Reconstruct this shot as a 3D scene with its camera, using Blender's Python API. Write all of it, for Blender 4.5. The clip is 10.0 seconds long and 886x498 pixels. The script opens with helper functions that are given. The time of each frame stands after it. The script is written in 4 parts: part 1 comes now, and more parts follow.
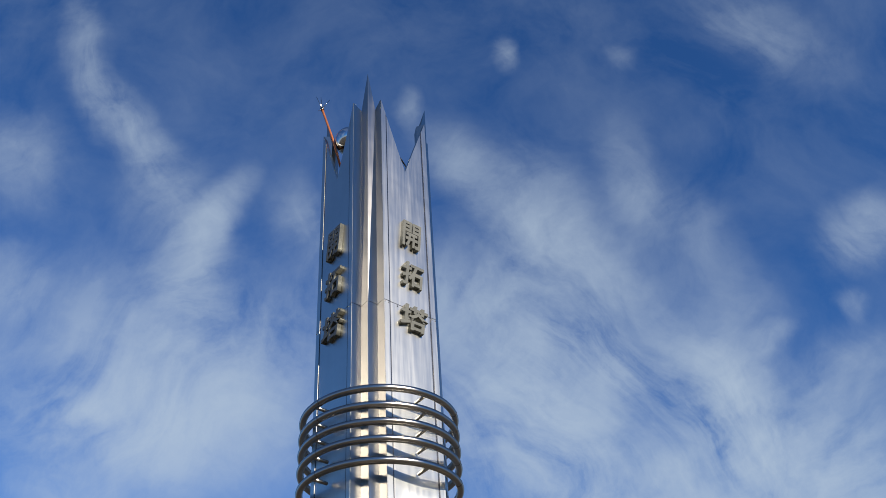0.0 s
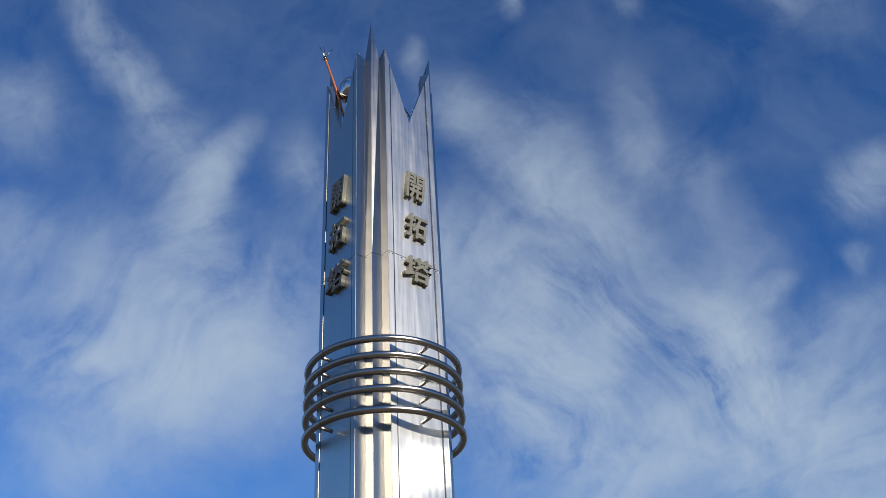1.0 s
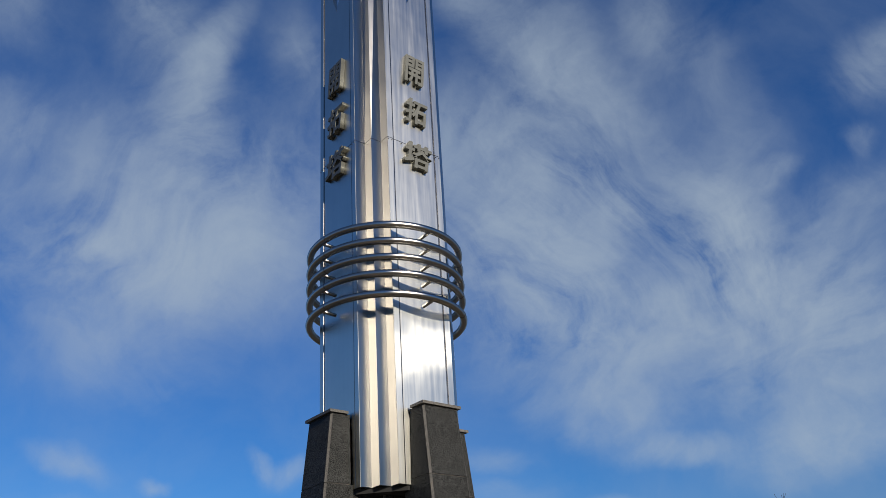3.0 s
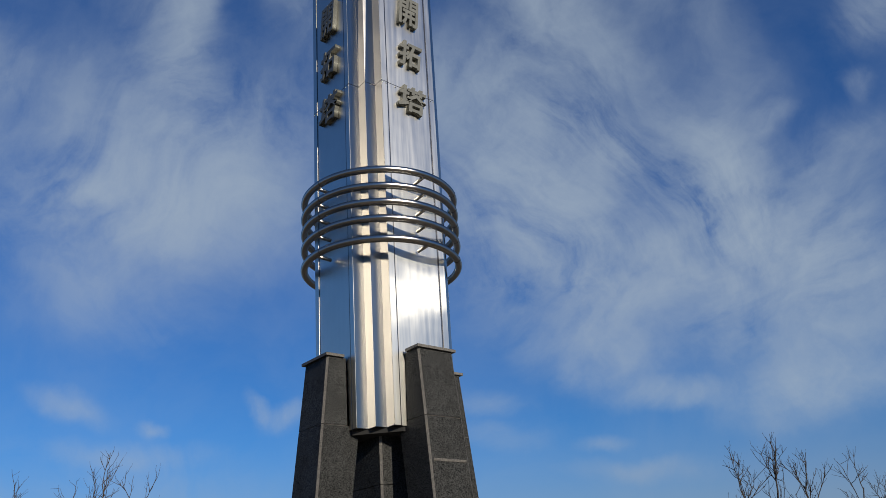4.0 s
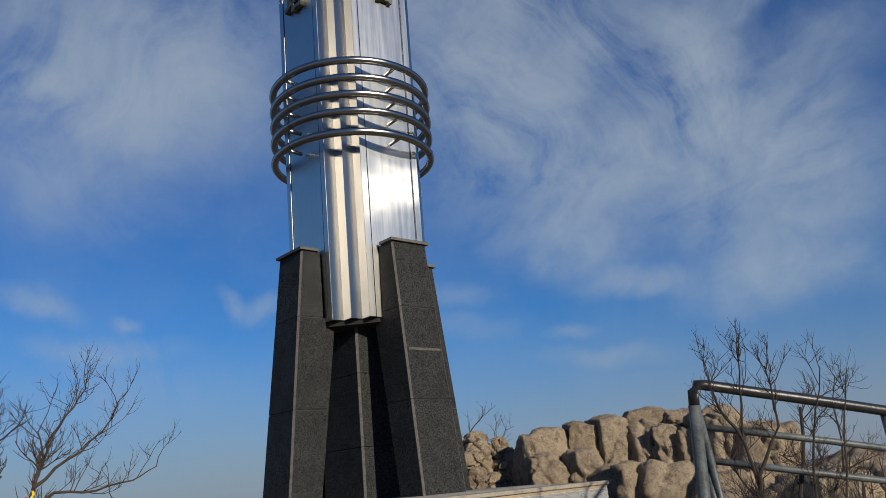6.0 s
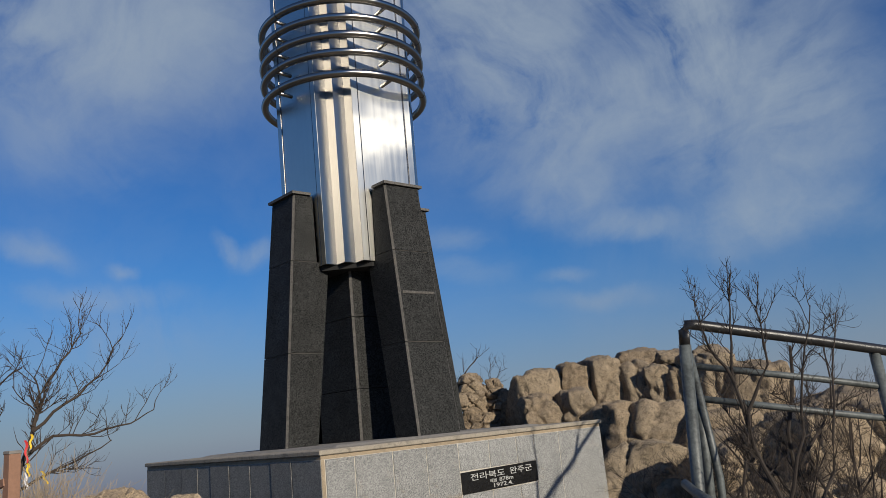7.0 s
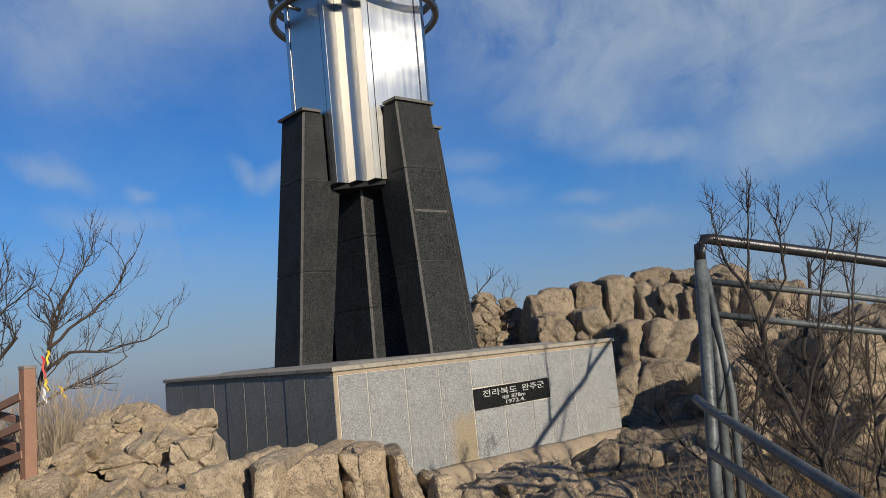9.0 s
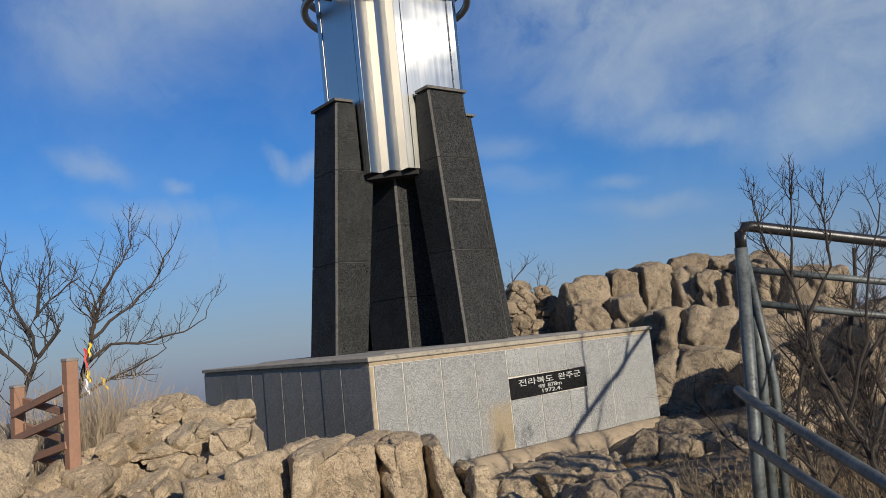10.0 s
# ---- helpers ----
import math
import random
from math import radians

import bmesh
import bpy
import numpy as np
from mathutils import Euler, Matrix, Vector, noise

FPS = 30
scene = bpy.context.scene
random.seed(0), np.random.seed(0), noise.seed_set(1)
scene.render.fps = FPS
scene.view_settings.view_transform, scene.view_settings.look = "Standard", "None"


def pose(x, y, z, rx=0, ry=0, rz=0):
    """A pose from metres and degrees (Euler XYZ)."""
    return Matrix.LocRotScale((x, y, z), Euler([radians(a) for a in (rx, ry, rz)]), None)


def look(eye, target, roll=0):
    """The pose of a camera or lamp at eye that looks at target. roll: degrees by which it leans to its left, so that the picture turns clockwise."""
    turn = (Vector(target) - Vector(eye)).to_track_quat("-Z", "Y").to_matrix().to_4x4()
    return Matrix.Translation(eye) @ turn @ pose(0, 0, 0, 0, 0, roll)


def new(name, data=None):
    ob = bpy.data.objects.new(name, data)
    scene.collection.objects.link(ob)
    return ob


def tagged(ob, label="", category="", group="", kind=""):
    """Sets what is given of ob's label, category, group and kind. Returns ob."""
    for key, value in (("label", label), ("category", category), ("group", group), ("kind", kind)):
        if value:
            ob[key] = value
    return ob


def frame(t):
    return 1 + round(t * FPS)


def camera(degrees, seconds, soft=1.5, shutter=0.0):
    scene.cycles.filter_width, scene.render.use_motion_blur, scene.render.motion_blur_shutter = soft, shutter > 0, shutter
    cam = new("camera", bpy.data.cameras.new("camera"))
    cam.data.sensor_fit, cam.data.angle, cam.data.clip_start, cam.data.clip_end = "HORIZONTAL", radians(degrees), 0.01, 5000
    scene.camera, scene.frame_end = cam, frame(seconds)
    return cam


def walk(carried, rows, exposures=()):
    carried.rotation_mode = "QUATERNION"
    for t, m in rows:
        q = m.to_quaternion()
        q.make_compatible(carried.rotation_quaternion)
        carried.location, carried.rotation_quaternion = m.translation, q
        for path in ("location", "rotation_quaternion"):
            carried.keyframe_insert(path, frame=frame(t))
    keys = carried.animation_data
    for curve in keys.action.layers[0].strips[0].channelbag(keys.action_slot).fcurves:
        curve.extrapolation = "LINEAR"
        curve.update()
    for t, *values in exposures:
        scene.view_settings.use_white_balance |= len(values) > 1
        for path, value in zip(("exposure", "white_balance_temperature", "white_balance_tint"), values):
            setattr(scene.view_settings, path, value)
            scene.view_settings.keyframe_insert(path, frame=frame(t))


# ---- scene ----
cam = camera(58.13, 10.0, soft=0.6)
ROWS = [
    (0.0, 0.002, -8.504, 0.126, 129.83, 3.54, -3.16),
    (0.5, -0.003, -8.504, 0.131, 128.25, 3.34, -3.20),
    (1.0, -0.003, -8.505, 0.131, 126.33, 3.24, -3.07),
    (1.5, 0.003, -8.509, 0.127, 124.24, 3.18, -3.01),
    (2.0, 0.005, -8.519, 0.129, 122.01, 3.46, -2.75),
    (2.5, 0.003, -8.526, 0.127, 120.10, 3.52, -2.76),
    (4.0, -0.005, -8.530, 0.117, 114.20, 3.71, -3.22),
    (4.5, -0.013, -8.545, 0.114, 112.41, 3.99, -3.57),
    (5.0, -0.029, -8.559, 0.115, 110.48, 4.32, -4.16),
    (5.5, -0.035, -8.557, 0.112, 108.46, 4.61, -4.67),
    (7.0, -0.013, -8.526, 0.104, 102.39, 5.46, -5.28),
    (7.5, -0.009, -8.515, 0.098, 100.53, 5.50, -5.19),
    (8.0, -0.009, -8.511, 0.094, 98.95, 5.36, -5.14),
    (8.5, 0.011, -8.471, 0.085, 97.82, 5.34, -4.74),
    (9.0, 0.026, -8.428, 0.080, 96.92, 5.35, -4.13),
    (9.5, 0.038, -8.390, 0.084, 96.24, 5.51, -3.28),
    (10.0, 0.028, -8.402, 0.098, 96.27, 5.71, -1.61),
]
walk(cam, [(r[0], pose(*r[1:])) for r in ROWS], exposures=[(0.0, 0.58), (1.0, 0.52), (2.5, 0.28), (4.0, 0.16), (5.5, 0.08), (7.5, 0.00), (8.5, 0.13), (9.5, 0.29), (10.0, 0.29)])

# ---------------------------------------------------------------- light
SUN_DIR = Vector((0.469, -0.813, 0.345)).normalized()
SUN_EL = math.asin(SUN_DIR.z)
SUN_AZ = math.atan2(SUN_DIR.x, SUN_DIR.y)
sun = new("sun", bpy.data.lights.new("sun", "SUN"))
sun.data.energy, sun.data.angle, sun.data.color = 5.0, radians(0.55), (1.0, 0.90, 0.75)
sun.matrix_world = look(SUN_DIR * 50, (0, 0, 0))


class Nodes:
    """Short hand for one node tree."""

    def __init__(self, tree, fresh=True):
        self.tree = tree
        if fresh:
            tree.nodes.clear()

    def add(self, kind, **settings):
        n = self.tree.nodes.new(kind)
        for key, value in settings.items():
            setattr(n, key, value)
        return n

    def link(self, a, b):
        self.tree.links.new(a, b)

    def put(self, socket, value):
        if hasattr(value, "is_output"):
            self.link(value, socket)
        else:
            socket.default_value = value

    def math(self, op, a, b=0.0, c=0.0, clamp=False):
        n = self.add("ShaderNodeMath", operation=op, use_clamp=clamp)
        for s, value in zip(n.inputs, (a, b, c)):
            self.put(s, value)
        return n.outputs[0]

    def vec(self, op, a, b=None):
        n = self.add("ShaderNodeVectorMath", operation=op)
        self.put(n.inputs[0], a)
        if b is not None:
            self.put(n.inputs[1], b)
        return n

    def noise(self, vector, scale, detail=4.0, rough=0.55, distortion=0.0):
        n = self.add("ShaderNodeTexNoise")
        self.put(n.inputs["Vector"], vector)
        n.inputs["Scale"].default_value = scale
        n.inputs["Detail"].default_value = detail
        n.inputs["Roughness"].default_value = rough
        n.inputs["Distortion"].default_value = distortion
        return n

    def ramp(self, fac, *stops):
        n = self.add("ShaderNodeValToRGB")
        el = n.color_ramp.elements
        while len(el) < len(stops):
            el.new(0.5)
        for e, (pos, col) in zip(el, stops):
            e.position = pos
            e.color = (*col, 1) if isinstance(col, tuple) else (col, col, col, 1)
        self.put(n.inputs["Fac"], fac)
        return n.outputs["Color"]

    def mix(self, fac, a, b, blend="MIX"):
        n = self.add("ShaderNodeMix", data_type="RGBA", blend_type=blend)
        self.put(n.inputs["Factor"], fac)
        for s, value in ((n.inputs["A"], a), (n.inputs["B"], b)):
            self.put(s, (*value, 1) if isinstance(value, tuple) and len(value) == 3 else value)
        return n.outputs["Result"]

    def span(self, value, lo, hi, to_lo=0.0, to_hi=1.0, smooth=False):
        n = self.add("ShaderNodeMapRange", interpolation_type="SMOOTHSTEP" if smooth else "LINEAR")
        for s, x in zip(n.inputs, (value, lo, hi, to_lo, to_hi)):
            self.put(s, x)
        return n.outputs[0]


# ---------------------------------------------------------------- sky with cirrus
world = bpy.data.worlds.new("sky")
scene.world = world
world.use_nodes = True
W = Nodes(world.node_tree)
way = W.add("ShaderNodeTexCoord").outputs["Generated"]
sky = W.add("ShaderNodeTexSky", sky_type="NISHITA", sun_disc=False, sun_elevation=SUN_EL, sun_rotation=SUN_AZ,
            altitude=878.0, air_density=1.0, dust_density=0.15, ozone_density=3.5)
SKY_STRENGTH = 0.069
RIGHT, UP, AHEAD = (0.9981, -0.061, 0.0), (-0.0209, -0.3414, 0.9397), (0.0574, 0.9379, 0.342)
ahead = W.math("MAXIMUM", W.vec("DOT_PRODUCT", way, AHEAD).outputs["Value"], 0.08)
sx = W.math("DIVIDE", W.vec("DOT_PRODUCT", way, RIGHT).outputs["Value"], ahead)
sy = W.math("DIVIDE", W.vec("DOT_PRODUCT", way, UP).outputs["Value"], ahead)
flat = W.add("ShaderNodeCombineXYZ")
W.link(sx, flat.inputs[0]), W.link(sy, flat.inputs[1])
plane_xy = flat.outputs[0]
# wind-blown bending of the cloud field, coarse and fine
bend = W.noise(plane_xy, 3.0, 3.0, 0.5).outputs["Color"]
bend2 = W.noise(plane_xy, 14.0, 5.0, 0.6).outputs["Color"]
off = W.vec("SUBTRACT", bend, (0.5, 0.5, 0.5)).outputs[0]
off2 = W.vec("SUBTRACT", bend2, (0.5, 0.5, 0.5)).outputs[0]
sc = W.vec("SCALE", off)
sc.inputs["Scale"].default_value = 0.10
sc2 = W.vec("SCALE", off2)
sc2.inputs["Scale"].default_value = 0.035
bent = W.vec("ADD", plane_xy, W.vec("ADD", sc.outputs[0], sc2.outputs[0]).outputs[0]).outputs[0]
cover = 0.0


def streak(x, y, turn, half, width, amount):
    """One soft streak of cirrus: its middle, turn in degrees, half length and half width on the sky plane, and how dense it is."""
    global cover
    m = W.add("ShaderNodeMapping", vector_type="TEXTURE")
    W.link(bent, m.inputs["Vector"])
    m.inputs["Location"].default_value = (x, y, 0)
    m.inputs["Rotation"].default_value = (0, 0, radians(turn))
    m.inputs["Scale"].default_value = (half * 1.35, width * 1.7, 1)
    d = W.vec("LENGTH", m.outputs[0]).outputs["Value"]
    cover = W.math("MULTIPLY_ADD", W.span(d, 1.0, 0.0, smooth=True), amount, cover)


streak(-0.464, 0.714, -79, 0.092, 0.032, 0.35)
streak(-0.411, 0.577, -62, 0.124, 0.035, 0.45)
streak(-0.335, 0.427, -64, 0.133, 0.053, 0.50)
streak(-0.263, 0.430, -125, 0.072, 0.028, 0.50)
streak(-0.289, 0.340, -91, 0.097, 0.043, 0.45)
streak(-0.540, 0.516, -53, 0.102, 0.057, 0.35)
streak(-0.531, 0.348, -45, 0.060, 0.043, 0.35)
streak(-0.422, 0.188, -25, 0.049, 0.021, 0.25)
streak(-0.332, 0.258, -3, 0.293, 0.092, 0.44)
streak(-0.333, 0.165, -1, 0.272, 0.085, 0.44)
streak(-0.146, 0.399, -74, 0.088, 0.032, 0.30)
streak(0.009, 0.576, -80, 0.027, 0.018, 0.30)
streak(0.138, 0.659, -87, 0.030, 0.016, 0.45)
streak(0.314, 0.648, -34, 0.022, 0.018, 0.20)
streak(0.112, 0.444, -51, 0.135, 0.039, 0.50)
streak(0.202, 0.406, -63, 0.134, 0.043, 0.40)
streak(0.292, 0.435, -83, 0.109, 0.035, 0.30)
streak(0.150, 0.238, -22, 0.199, 0.085, 0.78)
streak(0.241, 0.196, -31, 0.067, 0.035, 0.40)
streak(0.201, 0.328, -24, 0.163, 0.050, 0.45)
streak(0.151, 0.069, -25, 0.176, 0.085, 0.70)
streak(0.352, 0.165, -68, 0.117, 0.050, 0.50)
streak(0.403, 0.162, -87, 0.100, 0.039, 0.50)
streak(0.404, 0.078, -51, 0.151, 0.092, 0.65)
streak(0.607, 0.358, 33, 0.088, 0.039, 0.50)
streak(0.532, 0.689, -34, 0.125, 0.057, 0.30)
streak(0.563, 0.252, -55, 0.028, 0.018, 0.40)
streak(0.452, 0.208, 22, 0.029, 0.016, 0.35)
streak(0.544, 0.157, 20, 0.104, 0.050, 0.35)
streak(0.532, 0.049, -35, 0.096, 0.064, 0.40)
streak(0.305, 0.053, -71, 0.071, 0.043, 0.30)
streak(0.373, 0.340, -58, 0.156, 0.043, 0.25)
streak(-0.326, 0.125, -6, 0.224, 0.064, 0.40)
streak(-0.392, 0.039, -8, 0.152, 0.050, 0.30)
streak(0.192, 0.006, -21, 0.202, 0.078, 0.55)
streak(0.204, -0.079, -10, 0.086, 0.035, 0.50)
streak(0.417, 0.001, -72, 0.175, 0.085, 0.50)
streak(0.553, -0.062, 21, 0.125, 0.057, 0.60)
streak(0.551, 0.029, 5, 0.134, 0.064, 0.30)
streak(0.303, -0.126, -3, 0.081, 0.016, 0.50)
streak(0.490, -0.140, 0, 0.157, 0.035, 0.50)
streak(-0.464, -0.084, -21, 0.060, 0.018, 0.45)
streak(-0.228, -0.106, -61, 0.023, 0.010, 0.60)
streak(-0.183, -0.119, 6, 0.043, 0.014, 0.60)
streak(-0.355, -0.121, -4, 0.022, 0.010, 0.40)
streak(-0.393, -0.152, -4, 0.132, 0.016, 0.35)
streak(0.075, -0.124, -8, 0.039, 0.014, 0.30)
streak(0.215, -0.179, 4, 0.034, 0.009, 0.40)
streak(0.257, -0.215, 0, 0.097, 0.013, 0.35)
streak(0.079, -0.165, -4, 0.076, 0.016, 0.25)
streak(-0.376, -0.204, -3, 0.180, 0.043, 0.25)
streak(-0.215, 0.20, 8, 0.15, 0.085, 0.22)
streak(0.07, 0.23, -40, 0.16, 0.075, 0.34)
streak(0.11, 0.12, -20, 0.14, 0.075, 0.25)
# fibres: fine noise drawn out along two winds that swirl into each other, and soft billows
swirl = W.vec("SCALE", W.vec("SUBTRACT", W.noise(plane_xy, 1.9, 2.0, 0.5).outputs["Color"], (0.5, 0.5, 0.5)).outputs[0])
swirl.inputs["Scale"].default_value = 0.55
curled = W.vec("ADD", bent, swirl.outputs[0]).outputs[0]


def fibres(turn, stretch, scale):
    m = W.add("ShaderNodeMapping", vector_type="TEXTURE")
    W.link(curled, m.inputs["Vector"])
    m.inputs["Rotation"].default_value = (0, 0, radians(turn))
    m.inputs["Scale"].default_value = (stretch, 1.0, 1)
    return W.noise(m.outputs[0], scale, 8.0, 0.60, 0.3).outputs["Fac"]


which = W.span(W.noise(plane_xy, 2.6, 2.0, 0.5).outputs["Fac"], 0.42, 0.58, smooth=True)
fall = W.add("ShaderNodeMix", data_type="FLOAT")
W.put(fall.inputs[0], which), W.put(fall.inputs[2], fibres(-62, 4.5, 17.0)), W.put(fall.inputs[3], fibres(28, 3.5, 15.0))
fibre = fall.outputs[0]
puff = W.noise(bent, 5.5, 9.0, 0.60, 0.4).outputs["Fac"]
grain = W.math("ADD", W.math("MULTIPLY", fibre, 0.48), W.math("MULTIPLY", puff, 0.52))
in_view = W.span(W.vec("DOT_PRODUCT", way, AHEAD).outputs["Value"], 0.35, 0.6, smooth=True)
# the same kind of cloud goes on over the rest of the sky
wide = W.noise(way, 2.2, 6.0, 0.6, 0.5).outputs["Fac"]
elsewhere = W.span(wide, 0.48, 0.74, 0.03, 0.38, smooth=True)
dense = W.math("MULTIPLY", W.math("MINIMUM", cover, 1.15), W.span(grain, 0.35, 0.63, 0.12, 1.34))
haze_veil = W.math("MULTIPLY", W.span(puff, 0.35, 0.8, 0.0, 0.14), 1.0)
dense = W.math("ADD", dense, haze_veil)
dense = W.math("ADD", W.math("MULTIPLY", dense, in_view), W.math("MULTIPLY", elsewhere, W.math("SUBTRACT", 1.0, in_view)))
up_z = W.add("ShaderNodeSeparateXYZ")
W.link(way, up_z.inputs[0])
clear = W.mix(W.span(up_z.outputs[2], 0.05, 0.55, smooth=True), (0.35, 0.75, 1.12), (0.43, 0.86, 1.36))
blue = W.mix(1.0, sky.outputs[0], clear, "MULTIPLY")
veil = W.math("SUBTRACT", 1.0, W.math("EXPONENT", W.math("MULTIPLY", W.math("MAXIMUM", dense, 0.0), -1.2)), clamp=True)
lit = W.mix(veil, blue, (4.75, 5.75, 6.8))
# haze towards and below the horizon
low = W.span(up_z.outputs[2], 0.21, -0.02, 0.0, 0.85, smooth=True)
haze = W.mix(low, lit, (3.35, 3.65, 4.6))
deep = W.span(up_z.outputs[2], 0.02, -0.09, 0.0, 1.0, smooth=True)
haze = W.mix(deep, haze, (1.75, 1.9, 2.8))
back = W.add("ShaderNodeBackground")
back.inputs["Strength"].default_value = SKY_STRENGTH
W.link(haze, back.inputs["Color"])
W.link(back.outputs[0], W.add("ShaderNodeOutputWorld").inputs["Surface"])


# ---------------------------------------------------------------- materials
def material(name, rough=0.5, metal=0.0, coords="Object"):
    """A new material: its node shorthand, the principled node and texture coordinates in metres."""
    m = bpy.data.materials.new(name)
    m.use_nodes = True
    n = Nodes(m.node_tree)
    p = n.add("ShaderNodeBsdfPrincipled")
    p.inputs["Roughness"].default_value = rough
    p.inputs["Metallic"].default_value = metal
    n.link(p.outputs[0], n.add("ShaderNodeOutputMaterial").inputs["Surface"])
    return m, n, p, n.add("ShaderNodeTexCoord").outputs[coords]


def bump(n, p, height, strength, distance):
    b = n.add("ShaderNodeBump")
    b.inputs["Strength"].default_value = strength
    b.inputs["Distance"].default_value = distance
    n.link(height, b.inputs["Height"])
    n.link(b.outputs[0], p.inputs["Normal"])


def steel(name, rough, tint, smear=0.6, grain=0.0, core=0.0, dent=0.13):
    """Stainless steel: a soft gloss, and where it is brushed upright a tight gloss drawn out sideways; rain streaks and gentle dents."""
    m = bpy.data.materials.new(name)
    m.use_nodes = True
    n = Nodes(m.node_tree)
    co = n.add("ShaderNodeTexCoord").outputs["Object"]
    s = n.add("ShaderNodeMapping")
    n.link(co, s.inputs[0])
    s.inputs["Scale"].default_value = (9, 9, 0.35)
    run = n.noise(s.outputs[0], 2.5, 6, 0.6).outputs["Fac"]
    blot = n.noise(co, 2.2, 5, 0.6).outputs["Fac"]
    col = n.ramp(n.math("ADD", n.math("MULTIPLY", run, smear), n.math("MULTIPLY", blot, 1 - smear)),
                 (0.25, tuple(c * 0.87 for c in tint)), (0.7, tint))
    wave = n.noise(co, 1.6, 2).outputs["Fac"]
    b = n.add("ShaderNodeBump")
    b.inputs["Strength"].default_value = dent
    b.inputs["Distance"].default_value = 0.03
    n.link(wave, b.inputs["Height"])
    upright = n.add("ShaderNodeCombineXYZ")
    upright.inputs[2].default_value = 1.0
    gloss = []
    for r, drawn in ((rough, 0.13 if grain else 0.0), (0.30, grain)):
        g = n.add("ShaderNodeBsdfAnisotropic", distribution="BECKMANN")
        n.link(col, g.inputs["Color"])
        n.link(n.span(run, 0.3, 0.7, r * 0.97, r * 1.04), g.inputs["Roughness"])
        n.link(b.outputs[0], g.inputs["Normal"])
        g.inputs["Anisotropy"].default_value = drawn
        n.link(upright.outputs[0], g.inputs["Tangent"])
        gloss.append(g.outputs[0])
    mixed = n.add("ShaderNodeMixShader")
    mixed.inputs[0].default_value = core
    n.link(gloss[0], mixed.inputs[1]), n.link(gloss[1], mixed.inputs[2])
    n.link(mixed.outputs[0], n.add("ShaderNodeOutputMaterial").inputs["Surface"])
    return m


STEEL = steel("brushed_steel", 0.43, (0.69, 0.68, 0.62), 0.3, 0.85, 0.026)
STEEL_RIB = steel("satin_steel", 0.36, (0.50, 0.48, 0.44), 0.4, 0.60, 0.0)
STEEL_PIPE = steel("pipe_steel", 0.33, (0.43, 0.41, 0.385), 0.3)
STEEL_DARK = steel("dark_steel", 0.4, (0.22, 0.21, 0.2), 0.5)


def granite(name, dark, light, rough, speck=90.0, stain=(0.3, 0.24, 0.15), stain_amount=0.25, gloss=0.5):
    """Speckled granite: crystals, clouding, and weather stains."""
    m, n, p, co = material(name, rough)
    v = n.add("ShaderNodeTexVoronoi", feature="F1")
    n.link(co, v.inputs["Vector"])
    v.inputs["Scale"].default_value = speck
    gr = n.noise(co, speck * 0.7, 3, 0.7).outputs["Fac"]
    bw = n.add("ShaderNodeSeparateColor")
    n.link(v.outputs["Color"], bw.inputs[0])
    mot = n.math("ADD", n.math("MULTIPLY", bw.outputs[0], 0.55), n.math("MULTIPLY", gr, 0.45))
    col = n.ramp(mot, (0.22, dark), (0.5, tuple((a + b) / 2 for a, b in zip(dark, light))), (0.78, light))
    patch = n.noise(co, 3.2, 6, 0.65).outputs["Fac"]
    col = n.mix(n.span(patch, 0.35, 0.75, 0.0, 0.28), col, tuple(d * 0.75 for d in dark))
    spot = n.noise(co, 5.5, 5, 0.7, 0.4).outputs["Fac"]
    col = n.mix(n.span(spot, 0.60, 0.72, 0.0, stain_amount), col, stain)
    rnd = n.add("ShaderNodeObjectInfo").outputs["Random"]
    col = n.mix(1.0, col, n.ramp(rnd, (0.0, 0.82), (1.0, 1.0)), "MULTIPLY")
    n.link(col, p.inputs["Base Color"])
    n.link(n.span(patch, 0.3, 0.7, rough * 0.8, min(1.0, rough * 1.3)), p.inputs["Roughness"])
    p.inputs["Specular IOR Level"].default_value = gloss
    bump(n, p, gr, 0.12, 0.004)
    return m


GRANITE_DARK = granite("dark_granite", (0.001, 0.0012, 0.0015), (0.066, 0.067, 0.065), 0.48, 145, (0.03, 0.027, 0.022), 0.3, 0.05)
GRANITE_EDGE = granite("cut_granite_edge", (0.05, 0.047, 0.042), (0.13, 0.12, 0.105), 0.6, 90)
GRANITE_PALE = granite("pale_granite", (0.085, 0.09, 0.092), (0.42, 0.42, 0.40), 0.65, 190, (0.34, 0.27, 0.17), 0.4)
# for the plinth's shaded sides, tinted warm for light bounced off the rocks
GRANITE_GREY = granite("weathered_shade_side_granite", (0.095, 0.09, 0.08), (0.37, 0.355, 0.31), 0.7, 170, (0.06, 0.06, 0.06), 0.5)
PLAQUE = granite("black_polished_stone", (0.006, 0.006, 0.006), (0.02, 0.02, 0.02), 0.25, 120, (0.05, 0.05, 0.05), 0.2)


